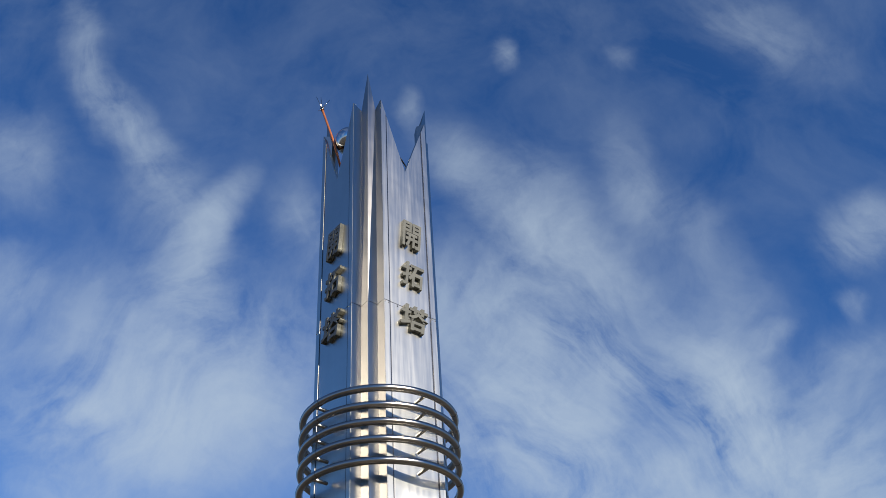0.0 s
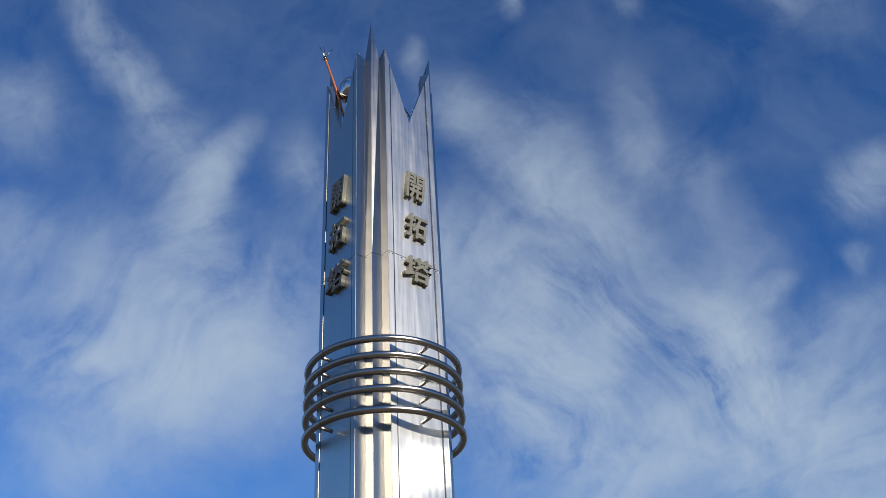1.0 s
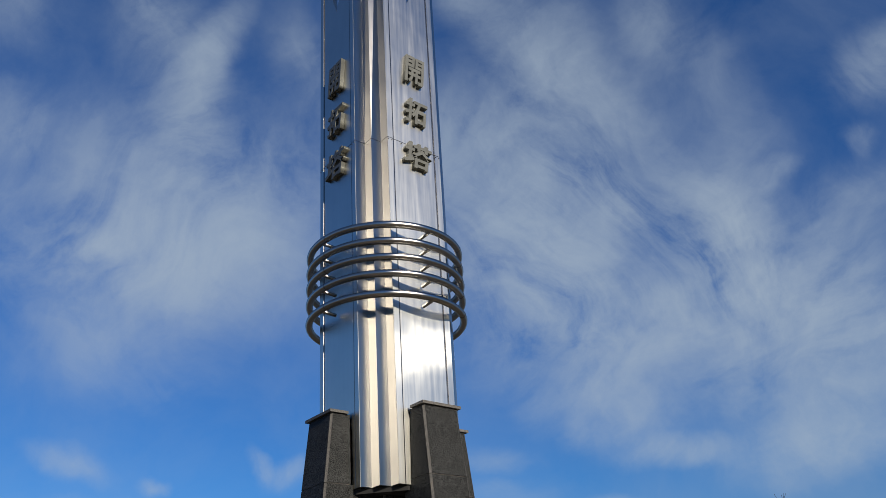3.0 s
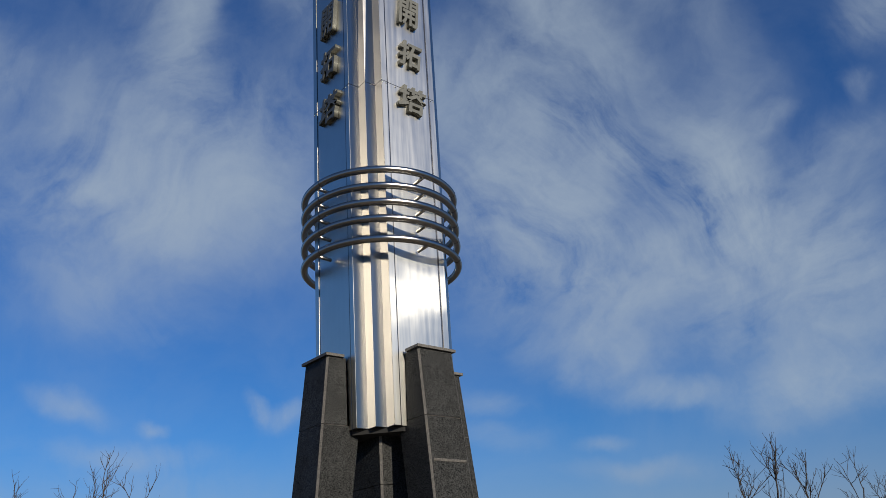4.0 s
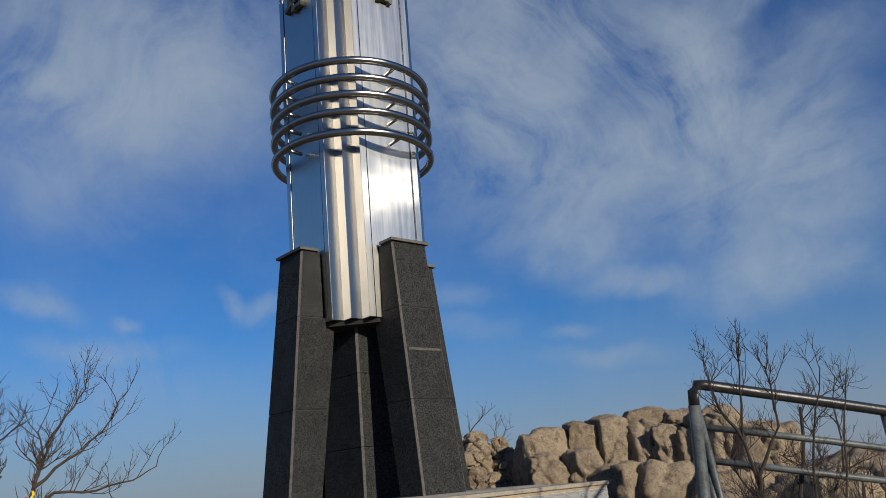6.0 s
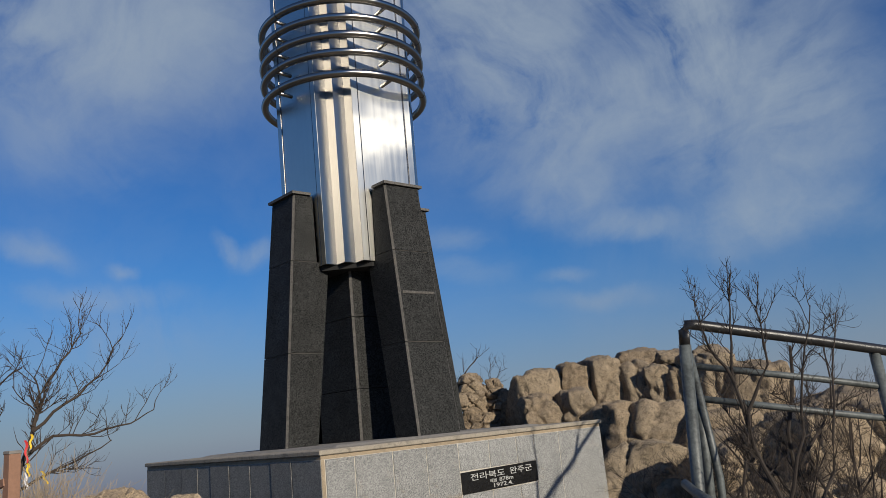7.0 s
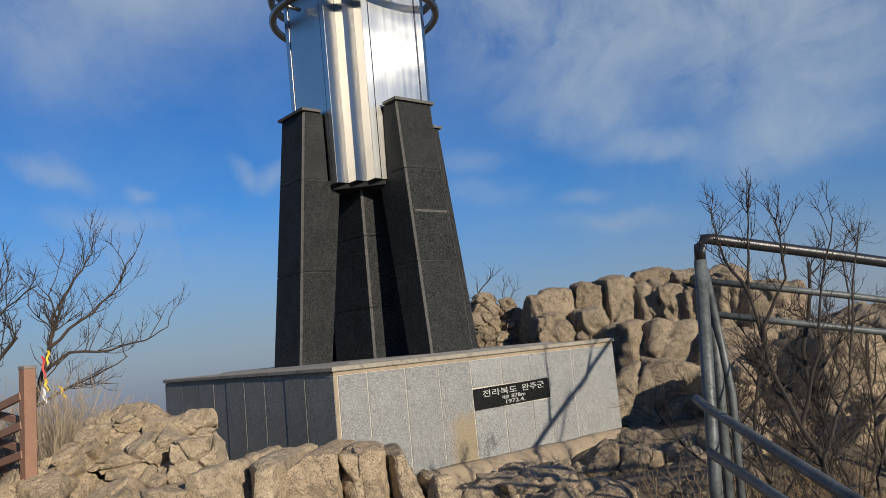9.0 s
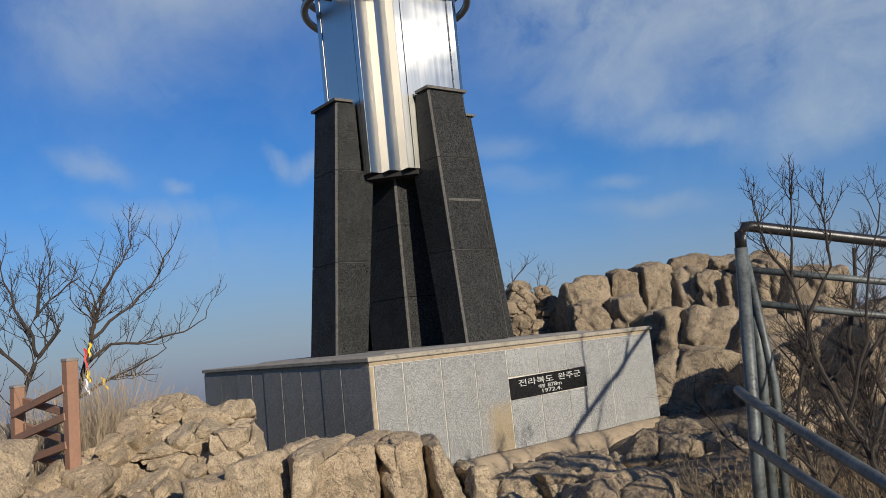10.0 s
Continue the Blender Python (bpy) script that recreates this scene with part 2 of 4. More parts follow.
def rough_stone(name, tone, grime, scale=1.0, lichen=0.5, rough=0.9, depth=0.02, clefts=0.0):
    """Weathered stone or mortar: tone at two scales, grime in patches, pits."""
    m, n, p, co = material(name, rough)
    big = n.noise(co, 1.3 * scale, 6, 0.65, 0.3).outputs["Fac"]
    mid = n.noise(co, 7.0 * scale, 6, 0.7).outputs["Fac"]
    fine = n.noise(co, 60.0 * scale, 4, 0.7).outputs["Fac"]
    a, b = tuple(c * 0.62 for c in tone), tuple(min(0.9, c * 1.22) for c in tone)
    col = n.ramp(n.math("ADD", n.math("MULTIPLY", big, 0.5), n.math("MULTIPLY", mid, 0.5)), (0.3, a), (0.5, tone), (0.72, b))
    col = n.mix(n.span(fine, 0.40, 0.62, 0.0, 0.62), col, tuple(c * 0.45 for c in tone))
    spots = n.noise(co, 4.0 * scale, 8, 0.75, 0.8).outputs["Fac"]
    col = n.mix(n.span(spots, 0.50, 0.64, 0.0, lichen, smooth=True), col, grime)
    if clefts:
        pock = n.noise(co, 24.0, 6, 0.75, 0.5).outputs["Fac"]
        col = n.mix(n.span(pock, 0.52, 0.64, 0.0, 0.66), col, tuple(c * 0.24 for c in tone))
        freckle = n.noise(co, 75.0, 3, 0.6).outputs["Fac"]
        col = n.mix(n.math("MULTIPLY", n.span(freckle, 0.56, 0.64), n.span(mid, 0.40, 0.60, 0.25, 0.85)), col, tuple(c * 0.22 for c in tone))
        pale = n.noise(co, 11.0, 7, 0.75, 0.8).outputs["Fac"]
        col = n.mix(n.span(pale, 0.54, 0.68, 0.0, 0.45), col, tuple(min(0.8, c * 1.45) for c in tone))
    rnd = n.add("ShaderNodeObjectInfo").outputs["Random"]
    col = n.mix(1.0, col, n.ramp(rnd, (0.0, (0.93, 0.90, 0.87)), (1.0, (1.0, 1.0, 1.0))), "MULTIPLY")
    n.link(col, p.inputs["Base Color"])
    h = n.math("ADD", n.math("MULTIPLY", mid, 0.7), n.math("MULTIPLY", fine, 0.35))
    if clefts:
        warp = n.add("ShaderNodeVectorMath", operation="ADD")
        n.link(co, warp.inputs[0])
        n.link(n.vec("SCALE", n.noise(co, 3.0, 4, 0.6).outputs["Color"]).outputs[0], warp.inputs[1])
        warp.inputs[1].links[0].from_node.inputs["Scale"].default_value = 0.45
        cell = n.add("ShaderNodeTexVoronoi", feature="DISTANCE_TO_EDGE")
        n.link(warp.outputs[0], cell.inputs["Vector"])
        cell.inputs["Scale"].default_value = clefts
        line = n.span(cell.outputs["Distance"], 0.0, 0.016, 1.0, 0.0)
        gate = n.math("MULTIPLY", line, n.span(big, 0.42, 0.58))
        n.link(n.mix(n.math("MULTIPLY", gate, 0.08), col, tuple(c * 0.6 for c in grime)), p.inputs["Base Color"])
        h = n.math("SUBTRACT", h, n.math("MULTIPLY", gate, 0.15))
    bump(n, p, h, 1.0, depth)
    return m


ROCK = rough_stone("tan_weathered_rock", (0.52, 0.41, 0.275), (0.10, 0.078, 0.05), 1.6, 0.55, depth=0.045, clefts=2.6)
ROCK_RIDGE = rough_stone("brown_ridge_rock", (0.38, 0.30, 0.205), (0.07, 0.056, 0.04), 2.0, 0.6, depth=0.05, clefts=3.0)
# lichened rock; its lower tone also stands in for shade on some boulders
ROCK_GREY = rough_stone("grey_lichened_and_shaded_rock", (0.42, 0.335, 0.23), (0.06, 0.05, 0.037), 2.2, 0.8, depth=0.05, clefts=3.2)
SOIL = rough_stone("stony_soil", (0.25, 0.195, 0.13), (0.07, 0.056, 0.04), 1.6, 0.6, depth=0.06, clefts=3.0)
CEMENT = rough_stone("weathered_cement", (0.36, 0.29, 0.20), (0.16, 0.13, 0.1), 2.5, 0.5, depth=0.008)
MORTAR = rough_stone("pale_mortar", (0.62, 0.58, 0.50), (0.24, 0.21, 0.16), 4.0, 0.4, depth=0.004)
SCREED = rough_stone("grey_cement_screed", (0.27, 0.255, 0.23), (0.13, 0.12, 0.105), 3.0, 0.4, depth=0.004)
LEG_JOINT = rough_stone("dark_grout", (0.13, 0.12, 0.105), (0.06, 0.055, 0.05), 4.0, 0.4, depth=0.003)
COPING_STONE = rough_stone("tan_grey_coping_stone", (0.33, 0.295, 0.235), (0.12, 0.105, 0.085), 3.0, 0.6, depth=0.006)


def plain(name, tone, rough=0.6, metal=0.0, wear=0.35, scale=9.0):
    """Painted or natural surface with wear on two scales."""
    m, n, p, co = material(name, rough, metal)
    a = n.noise(co, scale, 6, 0.65).outputs["Fac"]
    b = n.noise(co, scale * 9, 4, 0.7).outputs["Fac"]
    f = n.math("ADD", n.math("MULTIPLY", a, 0.6), n.math("MULTIPLY", b, 0.4))
    col = n.ramp(f, (0.3, tuple(c * (1 - wear) for c in tone)), (0.7, tuple(min(0.95, c * (1 + wear * 0.5)) for c in tone)))
    n.link(col, p.inputs["Base Color"])
    bump(n, p, b, 0.3, 0.004)
    return m


BRONZE = plain("dark_bronze", (0.15, 0.15, 0.13), 0.5, 0.5, 0.4)
LETTER_WHITE = plain("engraved_white", (0.40, 0.40, 0.38), 0.8)
# flaked paint; the dark mottling also stands in for twig shadows on the pipes
PIPE_PAINT = plain("mottled_grey_pipe", (0.10, 0.113, 0.112), 0.5, 0.1, 0.95, 8)
PIPE_BLACK = plain("worn_black_pipe", (0.022, 0.022, 0.023), 0.33, 0.0, 0.5, 14)
TIMBER = plain("brown_stained_timber", (0.25, 0.135, 0.085), 0.7, 0, 0.3, 6)
BARK = plain("grey_brown_bark", (0.046, 0.033, 0.024), 0.9, 0, 0.4, 20)
BARK_DARK = plain("dark_bark", (0.032, 0.024, 0.019), 0.9, 0, 0.4, 20)
TWIG = plain("brown_twigs", (0.10, 0.068, 0.045), 0.9, 0, 0.4, 20)
STRAW = plain("dry_grass", (0.22, 0.155, 0.085), 0.85, 0, 0.4, 30)
BRUSH = plain("pale_dry_twigs", (0.30, 0.24, 0.17), 0.85, 0, 0.4, 30)
RED = plain("red_ribbon_cloth", (0.55, 0.03, 0.03), 0.7)
YELLOW = plain("yellow_ribbon_cloth", (0.75, 0.5, 0.03), 0.7)
WHITE = plain("white_ribbon_cloth", (0.7, 0.7, 0.72), 0.7)
COPPER = plain("orange_rod", (0.5, 0.16, 0.06), 0.45, 0.5)
HILLS = rough_stone("wooded_slopes", (0.10, 0.085, 0.06), (0.05, 0.05, 0.035), 0.02, 0.5)


def rust_stain(name):
    """Pale granite with an ochre rust stain spreading down from the plaque's corner."""
    m = GRANITE_PALE.copy()
    m.name = name
    t = m.node_tree
    n = Nodes(t, False)
    p = [x for x in t.nodes if x.type == "BSDF_PRINCIPLED"][0]
    old = p.inputs["Base Color"].links[0].from_socket
    co = n.add("ShaderNodeTexCoord").outputs["Object"]
    xyz = n.add("ShaderNodeSeparateXYZ")
    n.link(co, xyz.inputs[0])
    ragged = n.noise(co, 9.0, 6, 0.7).outputs["Fac"]
    down = n.span(n.math("ADD", xyz.outputs[2], n.math("MULTIPLY", ragged, 0.35)), 0.42, 0.30)
    side = n.span(n.math("ADD", xyz.outputs[0], n.math("MULTIPLY", ragged, 0.2)), -0.06, 0.10)
    n.link(n.mix(n.math("MULTIPLY", n.math("MULTIPLY", down, side), 0.55), old, (0.25, 0.17, 0.06)), p.inputs["Base Color"])
    return m


GRANITE_RUST = rust_stain("rust_stained_pale_granite")


# ---------------------------------------------------------------- building helpers
def mesh_of(name, verts, faces, mats, slots=None, smooth=False):
    me = bpy.data.meshes.new(name)
    me.from_pydata([tuple(v) for v in verts], [], faces)
    for m in mats if isinstance(mats, (list, tuple)) else (mats,):
        me.materials.append(m)
    if slots:
        me.polygons.foreach_set("material_index", slots)
    if smooth:
        me.polygons.foreach_set("use_smooth", [True] * len(me.polygons))
    me.validate()
    return me


def part(name, me, parent=None, label="", m=None):
    """One mesh object, under a thing or a part."""
    ob = new(name, me)
    if parent is not None:
        ob.parent = parent
    if m is not None:
        ob.matrix_basis = m
    return tagged(ob, label)


def thing(name, label, category, group="", kind="", at=(0, 0, 0)):
    ob = new(name)
    ob.location = at
    ob.empty_display_size = 0.1
    return tagged(ob, label, category, group, kind)


def from_bm(name, bm, mats, smooth=False):
    bmesh.ops.recalc_face_normals(bm, faces=bm.faces)
    me = bpy.data.meshes.new(name)
    bm.to_mesh(me)
    bm.free()
    for m in mats if isinstance(mats, (list, tuple)) else (mats,):
        me.materials.append(m)
    if smooth:
        me.polygons.foreach_set("use_smooth", [True] * len(me.polygons))
    return me


def loft(rings, closed_ends=True):
    """Vertices and faces of a skin over rings of equally many points."""
    n = len(rings[0])
    verts = [p for r in rings for p in r]
    faces = []
    for k in range(len(rings) - 1):
        for i in range(n):
            j = (i + 1) % n
            faces.append((k * n + i, k * n + j, (k + 1) * n + j, (k + 1) * n + i))
    if closed_ends:
        faces.append(tuple(reversed(range(n))))
        faces.append(tuple((len(rings) - 1) * n + i for i in range(n)))
    return verts, faces


def tube_data(points, radii, sides=8):
    """A bent pipe through points; verts and faces."""
    pts = [Vector(p) for p in points]
    rings = []
    for i, p in enumerate(pts):
        d = (pts[min(i + 1, len(pts) - 1)] - pts[max(i - 1, 0)]).normalized()
        a = d.cross(Vector((0.3, 0.2, 1)) if abs(d.z) < 0.9 else Vector((1, 0.2, 0))).normalized()
        b = d.cross(a)
        r = radii[i] if isinstance(radii, (list, tuple)) else radii
        rings.append([p + (a * math.cos(t) + b * math.sin(t)) * r for t in (2 * math.pi * k / sides for k in range(sides))])
    return loft(rings)


def tube(name, points, radii, mat, sides=10):
    v, f = tube_data(points, radii, sides)
    me = mesh_of(name, v, f, mat, smooth=True)
    for poly in me.polygons:
        poly.use_smooth = len(poly.vertices) == 4
    return me


def box(name, size, mat, bevel=0.004):
    bm = bmesh.new()
    bmesh.ops.create_cube(bm, size=1.0)
    bmesh.ops.scale(bm, vec=size, verts=bm.verts)
    if bevel:
        bmesh.ops.bevel(bm, geom=bm.edges[:], offset=bevel, segments=1, affect="EDGES")
    return from_bm(name, bm, mat)


def lettering(name, body, height, depth, mat, fatten=0.0, shear=0.0):
    """A mesh of built-in type, middle at the origin, in the local x-z plane, facing local -y."""
    cu = bpy.data.curves.new(name, "FONT")
    cu.body, cu.size, cu.extrude, cu.offset, cu.shear = body, 1.0, depth / height * 0.45, fatten, shear
    cu.align_x, cu.resolution_u = "LEFT", 3
    tmp = bpy.data.objects.new(name, cu)
    scene.collection.objects.link(tmp)
    bpy.context.view_layer.update()
    me = bpy.data.meshes.new_from_object(tmp.evaluated_get(bpy.context.evaluated_depsgraph_get()))
    bpy.data.objects.remove(tmp)
    co = np.array([v.co[:] for v in me.vertices])
    lo, hi = co.min(0), co.max(0)
    k = height / (hi[1] - lo[1])
    mid = (lo + hi) / 2
    out = np.stack(((co[:, 0] - mid[0]) * k, -(co[:, 2] - lo[2]) * k, (co[:, 1] - mid[1]) * k), 1)
    me.vertices.foreach_set("co", out.ravel())
    me.update()
    me.materials.clear()
    me.materials.append(mat)
    return me, (hi[0] - lo[0]) * k


# ---------------------------------------------------------------- the tower
FRONT = radians(-99.18)          # the way the front corner looks
A_FACE, S_EDGE = 0.689, 0.403     # axis to a face; half a face's width
Z_BOT, Z_SEAM, Z_NOTCH, Z_PEAK, Z_VALLEY, Z_SPIRE = 1.767, 5.82, 8.195, 9.475, 9.385, 10.20
RIB_W = (A_FACE + S_EDGE) / math.sqrt(2)
RIB_U = (A_FACE - S_EDGE) / math.sqrt(2)

tower = thing("monument_tower", "tall stainless steel tower on dark granite legs with pipe rings", "monument")


def turned(k):
    """The frame of side k: local x along the face, local -y outwards."""
    return Matrix.Rotation(FRONT + radians(45 + 90 * k) + math.pi / 2, 4, "Z")


def flared(verts):
    """The shaft widens a little towards the crown."""
    return [(x * (0.917 + 0.0108 * z), y * (0.917 + 0.0108 * z), z) for x, y, z in verts]


def face_panel(z0, z1, crown):
    """A steel face: flat plate between two edge strips, with a groove at each; the crown's top is cut as a V."""
    cols = [(-S_EDGE, 0), (-0.325, 0), (-0.324, 0.006), (-0.308, 0.007), (-0.305, 0.005)]
    cols += [(-0.2, 0.005), (-0.1, 0.005), (0, 0.005)]
    cols += [(-s, d) for s, d in reversed(cols[:-1])]
    top = (lambda s: Z_NOTCH + (Z_PEAK - Z_NOTCH) * abs(s) / S_EDGE) if crown else (lambda s: z1)
    v, f = [], []
    for s, d in cols:
        for z in (z0, top(s)):
            v += [(s, -(A_FACE - d), z), (s, -(A_FACE - 0.05), z)]
    for i in range(len(cols) - 1):
        a, b = i * 4, i * 4 + 4
        f += [(a, b, b + 2, a + 2), (a + 1, a + 3, b + 3, b + 1), (a + 2, b + 2, b + 3, a + 3), (a, a + 1, b + 1, b)]
    e = (len(cols) - 1) * 4
    f += [(0, 2, 3, 1), (e, e + 1, e + 3, e + 2)]
    slots = [0] * len(f)
    # groove walls and floors take darker steel as shade put into the recess
    for i in (1, 2, 3, 10, 11, 12):
        slots[i * 4] = 1
    return mesh_of("face_panel", flared(v), f, [STEEL, STEEL_DARK], slots)


def corner_rib(z0, z1, crown, drop=0.0):
    """A folded steel corner: three ridges, two valleys, the middle ridge ending in the spire."""
    g = 0.004
    prof = [(-RIB_U + g, RIB_W), (-RIB_U / 2, RIB_W - RIB_U / 2), (0, RIB_W), (RIB_U / 2, RIB_W - RIB_U / 2), (RIB_U - g, RIB_W)]
    inner = [(-RIB_U * 0.85, RIB_W - 0.13), (-RIB_U / 2, RIB_W - 0.17), (0, RIB_W - 0.13), (RIB_U / 2, RIB_W - 0.17), (RIB_U * 0.85, RIB_W - 0.13)]
    tops = [Z_PEAK, Z_VALLEY, Z_SPIRE - drop, Z_VALLEY, Z_PEAK] if crown else [z1] * 5
    v, f = [], []
    for i, ((u, w), (ui, wi)) in enumerate(zip(prof, inner)):
        lean = 0.055 if crown and i == 2 and not drop else 0.0
        v += [(u, -w, z0), (u, -w + lean, tops[i]), (ui, -wi, z0), (ui, -wi - lean * 0.6, tops[i] - (0.45 if drop else 0.01) * (crown and i == 2))]
    for i in range(4):
        a, b = i * 4, i * 4 + 4
        f += [(a, b, b + 1, a + 1), (a + 2, a + 3, b + 3, b + 2), (a + 1, b + 1, b + 3, a + 3), (a, a + 2, b + 2, b)]
    f += [(0, 1, 3, 2), (16, 18, 19, 17)]
    return mesh_of("corner_rib", flared(v), f, STEEL_RIB)


panels = [face_panel(Z_BOT, Z_SEAM - 0.004, False), face_panel(Z_SEAM + 0.004, 0, True)]
ribs = [corner_rib(Z_BOT, Z_SEAM - 0.004, False), corner_rib(Z_SEAM + 0.004, 0, True)]
rear_ribs = [ribs[0], corner_rib(Z_SEAM + 0.004, 0, True, 0.16)]
rivet_bm = bmesh.new()
bmesh.ops.create_icosphere(rivet_bm, subdivisions=1, radius=0.009)
RIVET = from_bm("rivet", rivet_bm, STEEL_PIPE, True)
for k in range(4):
    for me in panels:
        part("face_panel", me, tower, "brushed stainless steel sheet with grooved edge strips", turned(k))
    for me in rear_ribs if k else ribs:
        part("corner_rib", me, tower, "folded satin steel corner with three ridges", Matrix.Rotation(FRONT + radians(90 * k) + math.pi / 2, 4, "Z"))
for k in (-1, 0):
    for s in (-0.39, -0.34, -0.2, -0.07, 0.07, 0.2, 0.34, 0.39):
        part("rivet", RIVET, tower, m=turned(k) @ Matrix.Translation((s * 0.98, -A_FACE * 0.9796 - 0.001, Z_SEAM - 0.025)))

# seams' backing sleeve, the dark underside, and the inner floor of the crown
sleeve = (A_FACE - 0.055) * 0.93
CUT = ((1, 0.42), (0.42, 1), (-0.42, 1), (-1, 0.42), (-1, -0.42), (-0.42, -1), (0.42, -1), (1, -0.42))
v, f = loft([[(x * sleeve, y * sleeve, z) for x, y in CUT] for z in (Z_BOT + 0.02, 7.9)])
part("inner_casing", mesh_of("inner_casing", v, f, STEEL_DARK), tower, "dark inner casing behind the steel sheets", turned(0))
v, f = loft([[(x * 0.62, y * 0.62, z) for x, y in CUT] for z in (Z_BOT - 0.05, Z_BOT + 0.018)])
part("underside", mesh_of("underside", v, f, plain("black_underside", (0.012, 0.012, 0.012), 0.9)), tower, "black underside plate", turned(0))

# steel pipe rings with their brackets
for z in (4.545, 4.342, 4.145, 3.945, 3.705):
    n, R, r = 96, 0.888, 0.041
    rings = []
    for i in range(n):
        a = 2 * math.pi * i / n
        rings.append([((R + r * math.cos(t)) * math.cos(a), (R + r * math.cos(t)) * math.sin(a), z + r * math.sin(t))
                      for t in (2 * math.pi * j / 14 for j in range(14))])
    v, f = loft(rings + [rings[0]], False)
    ring = part("pipe_ring", mesh_of("pipe_ring", v, f, STEEL_PIPE, smooth=True), tower, "scuffed steel pipe bent into a ring")
    for k in range(4):
        me = tube("bracket", [(0, -0.69, z - 0.02), (0, -0.88, z - 0.01)], 0.02, STEEL_PIPE)
        part("bracket", me, ring, m=turned(k))
    for k in range(3):
        a = FRONT + radians(-38 + 120 * k)
        v, f = loft([[((0.888 + 0.0435 * math.cos(t)) * math.cos(b), (0.888 + 0.0435 * math.cos(t)) * math.sin(b), z + 0.0435 * math.sin(t))
                      for t in (2 * math.pi * j / 14 for j in range(14))] for b in (a, a + 0.012)])
        part("weld", mesh_of("weld", v, f, STEEL_DARK, smooth=True), ring)

# bronze characters, one column on each of the two faces in view
for k in (-1, 0):
    for body, z, h, w, s in (("開", 6.99, 0.52, 0.37, 0.03), ("拓", 6.33, 0.45, 0.40, 0.03), ("塔", 5.665, 0.43, 0.48, 0.02)):
        me, width = lettering("character", body, h * 0.86, 0.06, BRONZE, 0.022, 0.14)
        m = turned(k) @ Matrix.Translation((s, -A_FACE * (0.917 + 0.0108 * z) + 0.004, z)) @ Matrix.Diagonal((w * 0.90 / width, 1, 1, 1))
        part("character", me, tower, "raised dark bronze brush-style character", m)

# what shows inside the crown
bm = bmesh.new()
bmesh.ops.create_uvsphere(bm, u_segments=32, v_segments=20, radius=0.23)
part("steel_ball", from_bm("steel_ball", bm, steel("polished_steel", 0.15, (0.72, 0.72, 0.72)), True), tower, "polished steel ball inside the crown", pose(-0.40, -0.10, 9.33))
rod = part("lightning_rod", tube("lightning_rod", [(-0.52, -0.12, 8.7), (-0.667, -0.09, 9.40), (-0.86, -0.06, 10.15)], 0.018, COPPER), tower, "thin orange lightning rod")
for d in ((-0.10, 0, 0.30), (-0.03, 0.03, 0.33), (0.12, -0.02, 0.20), (-0.05, -0.02, -0.07)):
    a = Vector((-0.86, -0.06, 10.15))
    part("prong", tube("prong", [a, a + Vector(d)], [0.008, 0.003], STEEL_PIPE, 6), rod)
part("rod_collar", tube("rod_collar", [(-0.85, -0.062, 10.11), (-0.862, -0.06, 10.16)], 0.03, STEEL_DARK), rod)
part("cross_bar", tube("cross_bar", [(0.25, -0.35, 8.93), (0.55, 0.25, 8.93)], 0.012, STEEL_PIPE), tower)


# granite legs: three courses of slabs with cut corners, and a thin cap
def leg_section(z, inset=0.0, upper=False):
    t = z / 2.538
    ro, w = 1.135 + (0.875 - 1.135) * t - inset, 0.262 + (0.222 - 0.262) * t - inset
    ri = 0.66 if upper else 0.79 - 0.15 * z
    c = 0.018
    return [(-w, -ri, z), (-w, -ro + c, z), (-w + c, -ro, z), (w - c, -ro, z), (w, -ro + c, z), (w, -ri, z)]


COURSES = ((0.02, 0.893), (0.900, 1.810), (1.817, 2.508))
slab_meshes = []
for z0, z1 in COURSES:
    v, f = loft([leg_section(z0, upper=z0 > 1.8), leg_section(z1, upper=z0 > 1.8)])
    slots = [1 if i in (1, 3) else 0 for i in range(len(f))]
    slab_meshes.append(mesh_of("slab", v, f, [GRANITE_DARK, GRANITE_EDGE], slots))
v, f = loft([leg_section(0.02, 0.01), leg_section(1.79, 0.01)])
core_low = mesh_of("leg_core", v, f, LEG_JOINT)
v, f = loft([leg_section(1.795, 0.008, True), leg_section(2.50, 0.008, True)])
core_up = mesh_of("leg_core", v, f, LEG_JOINT)
w, ro = 0.247, 0.905
v, f = loft([[(-w, -0.69, z), (-w, -ro, z), (w, -ro, z), (w, -0.69, z)] for z in (2.510, 2.538)])
CAP = mesh_of("leg_cap", v, f, GRANITE_EDGE)
for k in range(4):
    leg = part("granite_leg", core_low, tower, "tapered leg faced with dark speckled granite slabs", turned(k))
    part("leg_core", core_up, leg)
    for me in slab_meshes:
        part("slab", me, leg, "dark speckled granite slab with pale cut edges")
    part("leg_cap", CAP, leg, "thin pale granite cap")
    if k == 0:
        part("patch_strip", box("patch_strip", (0.40, 0.012, 0.026), GRANITE_EDGE, 0.003), leg, "grey mortar repair strip",
             Matrix.Translation((0, -0.996, 1.385)) @ Matrix.Rotation(radians(6), 4, "X"))
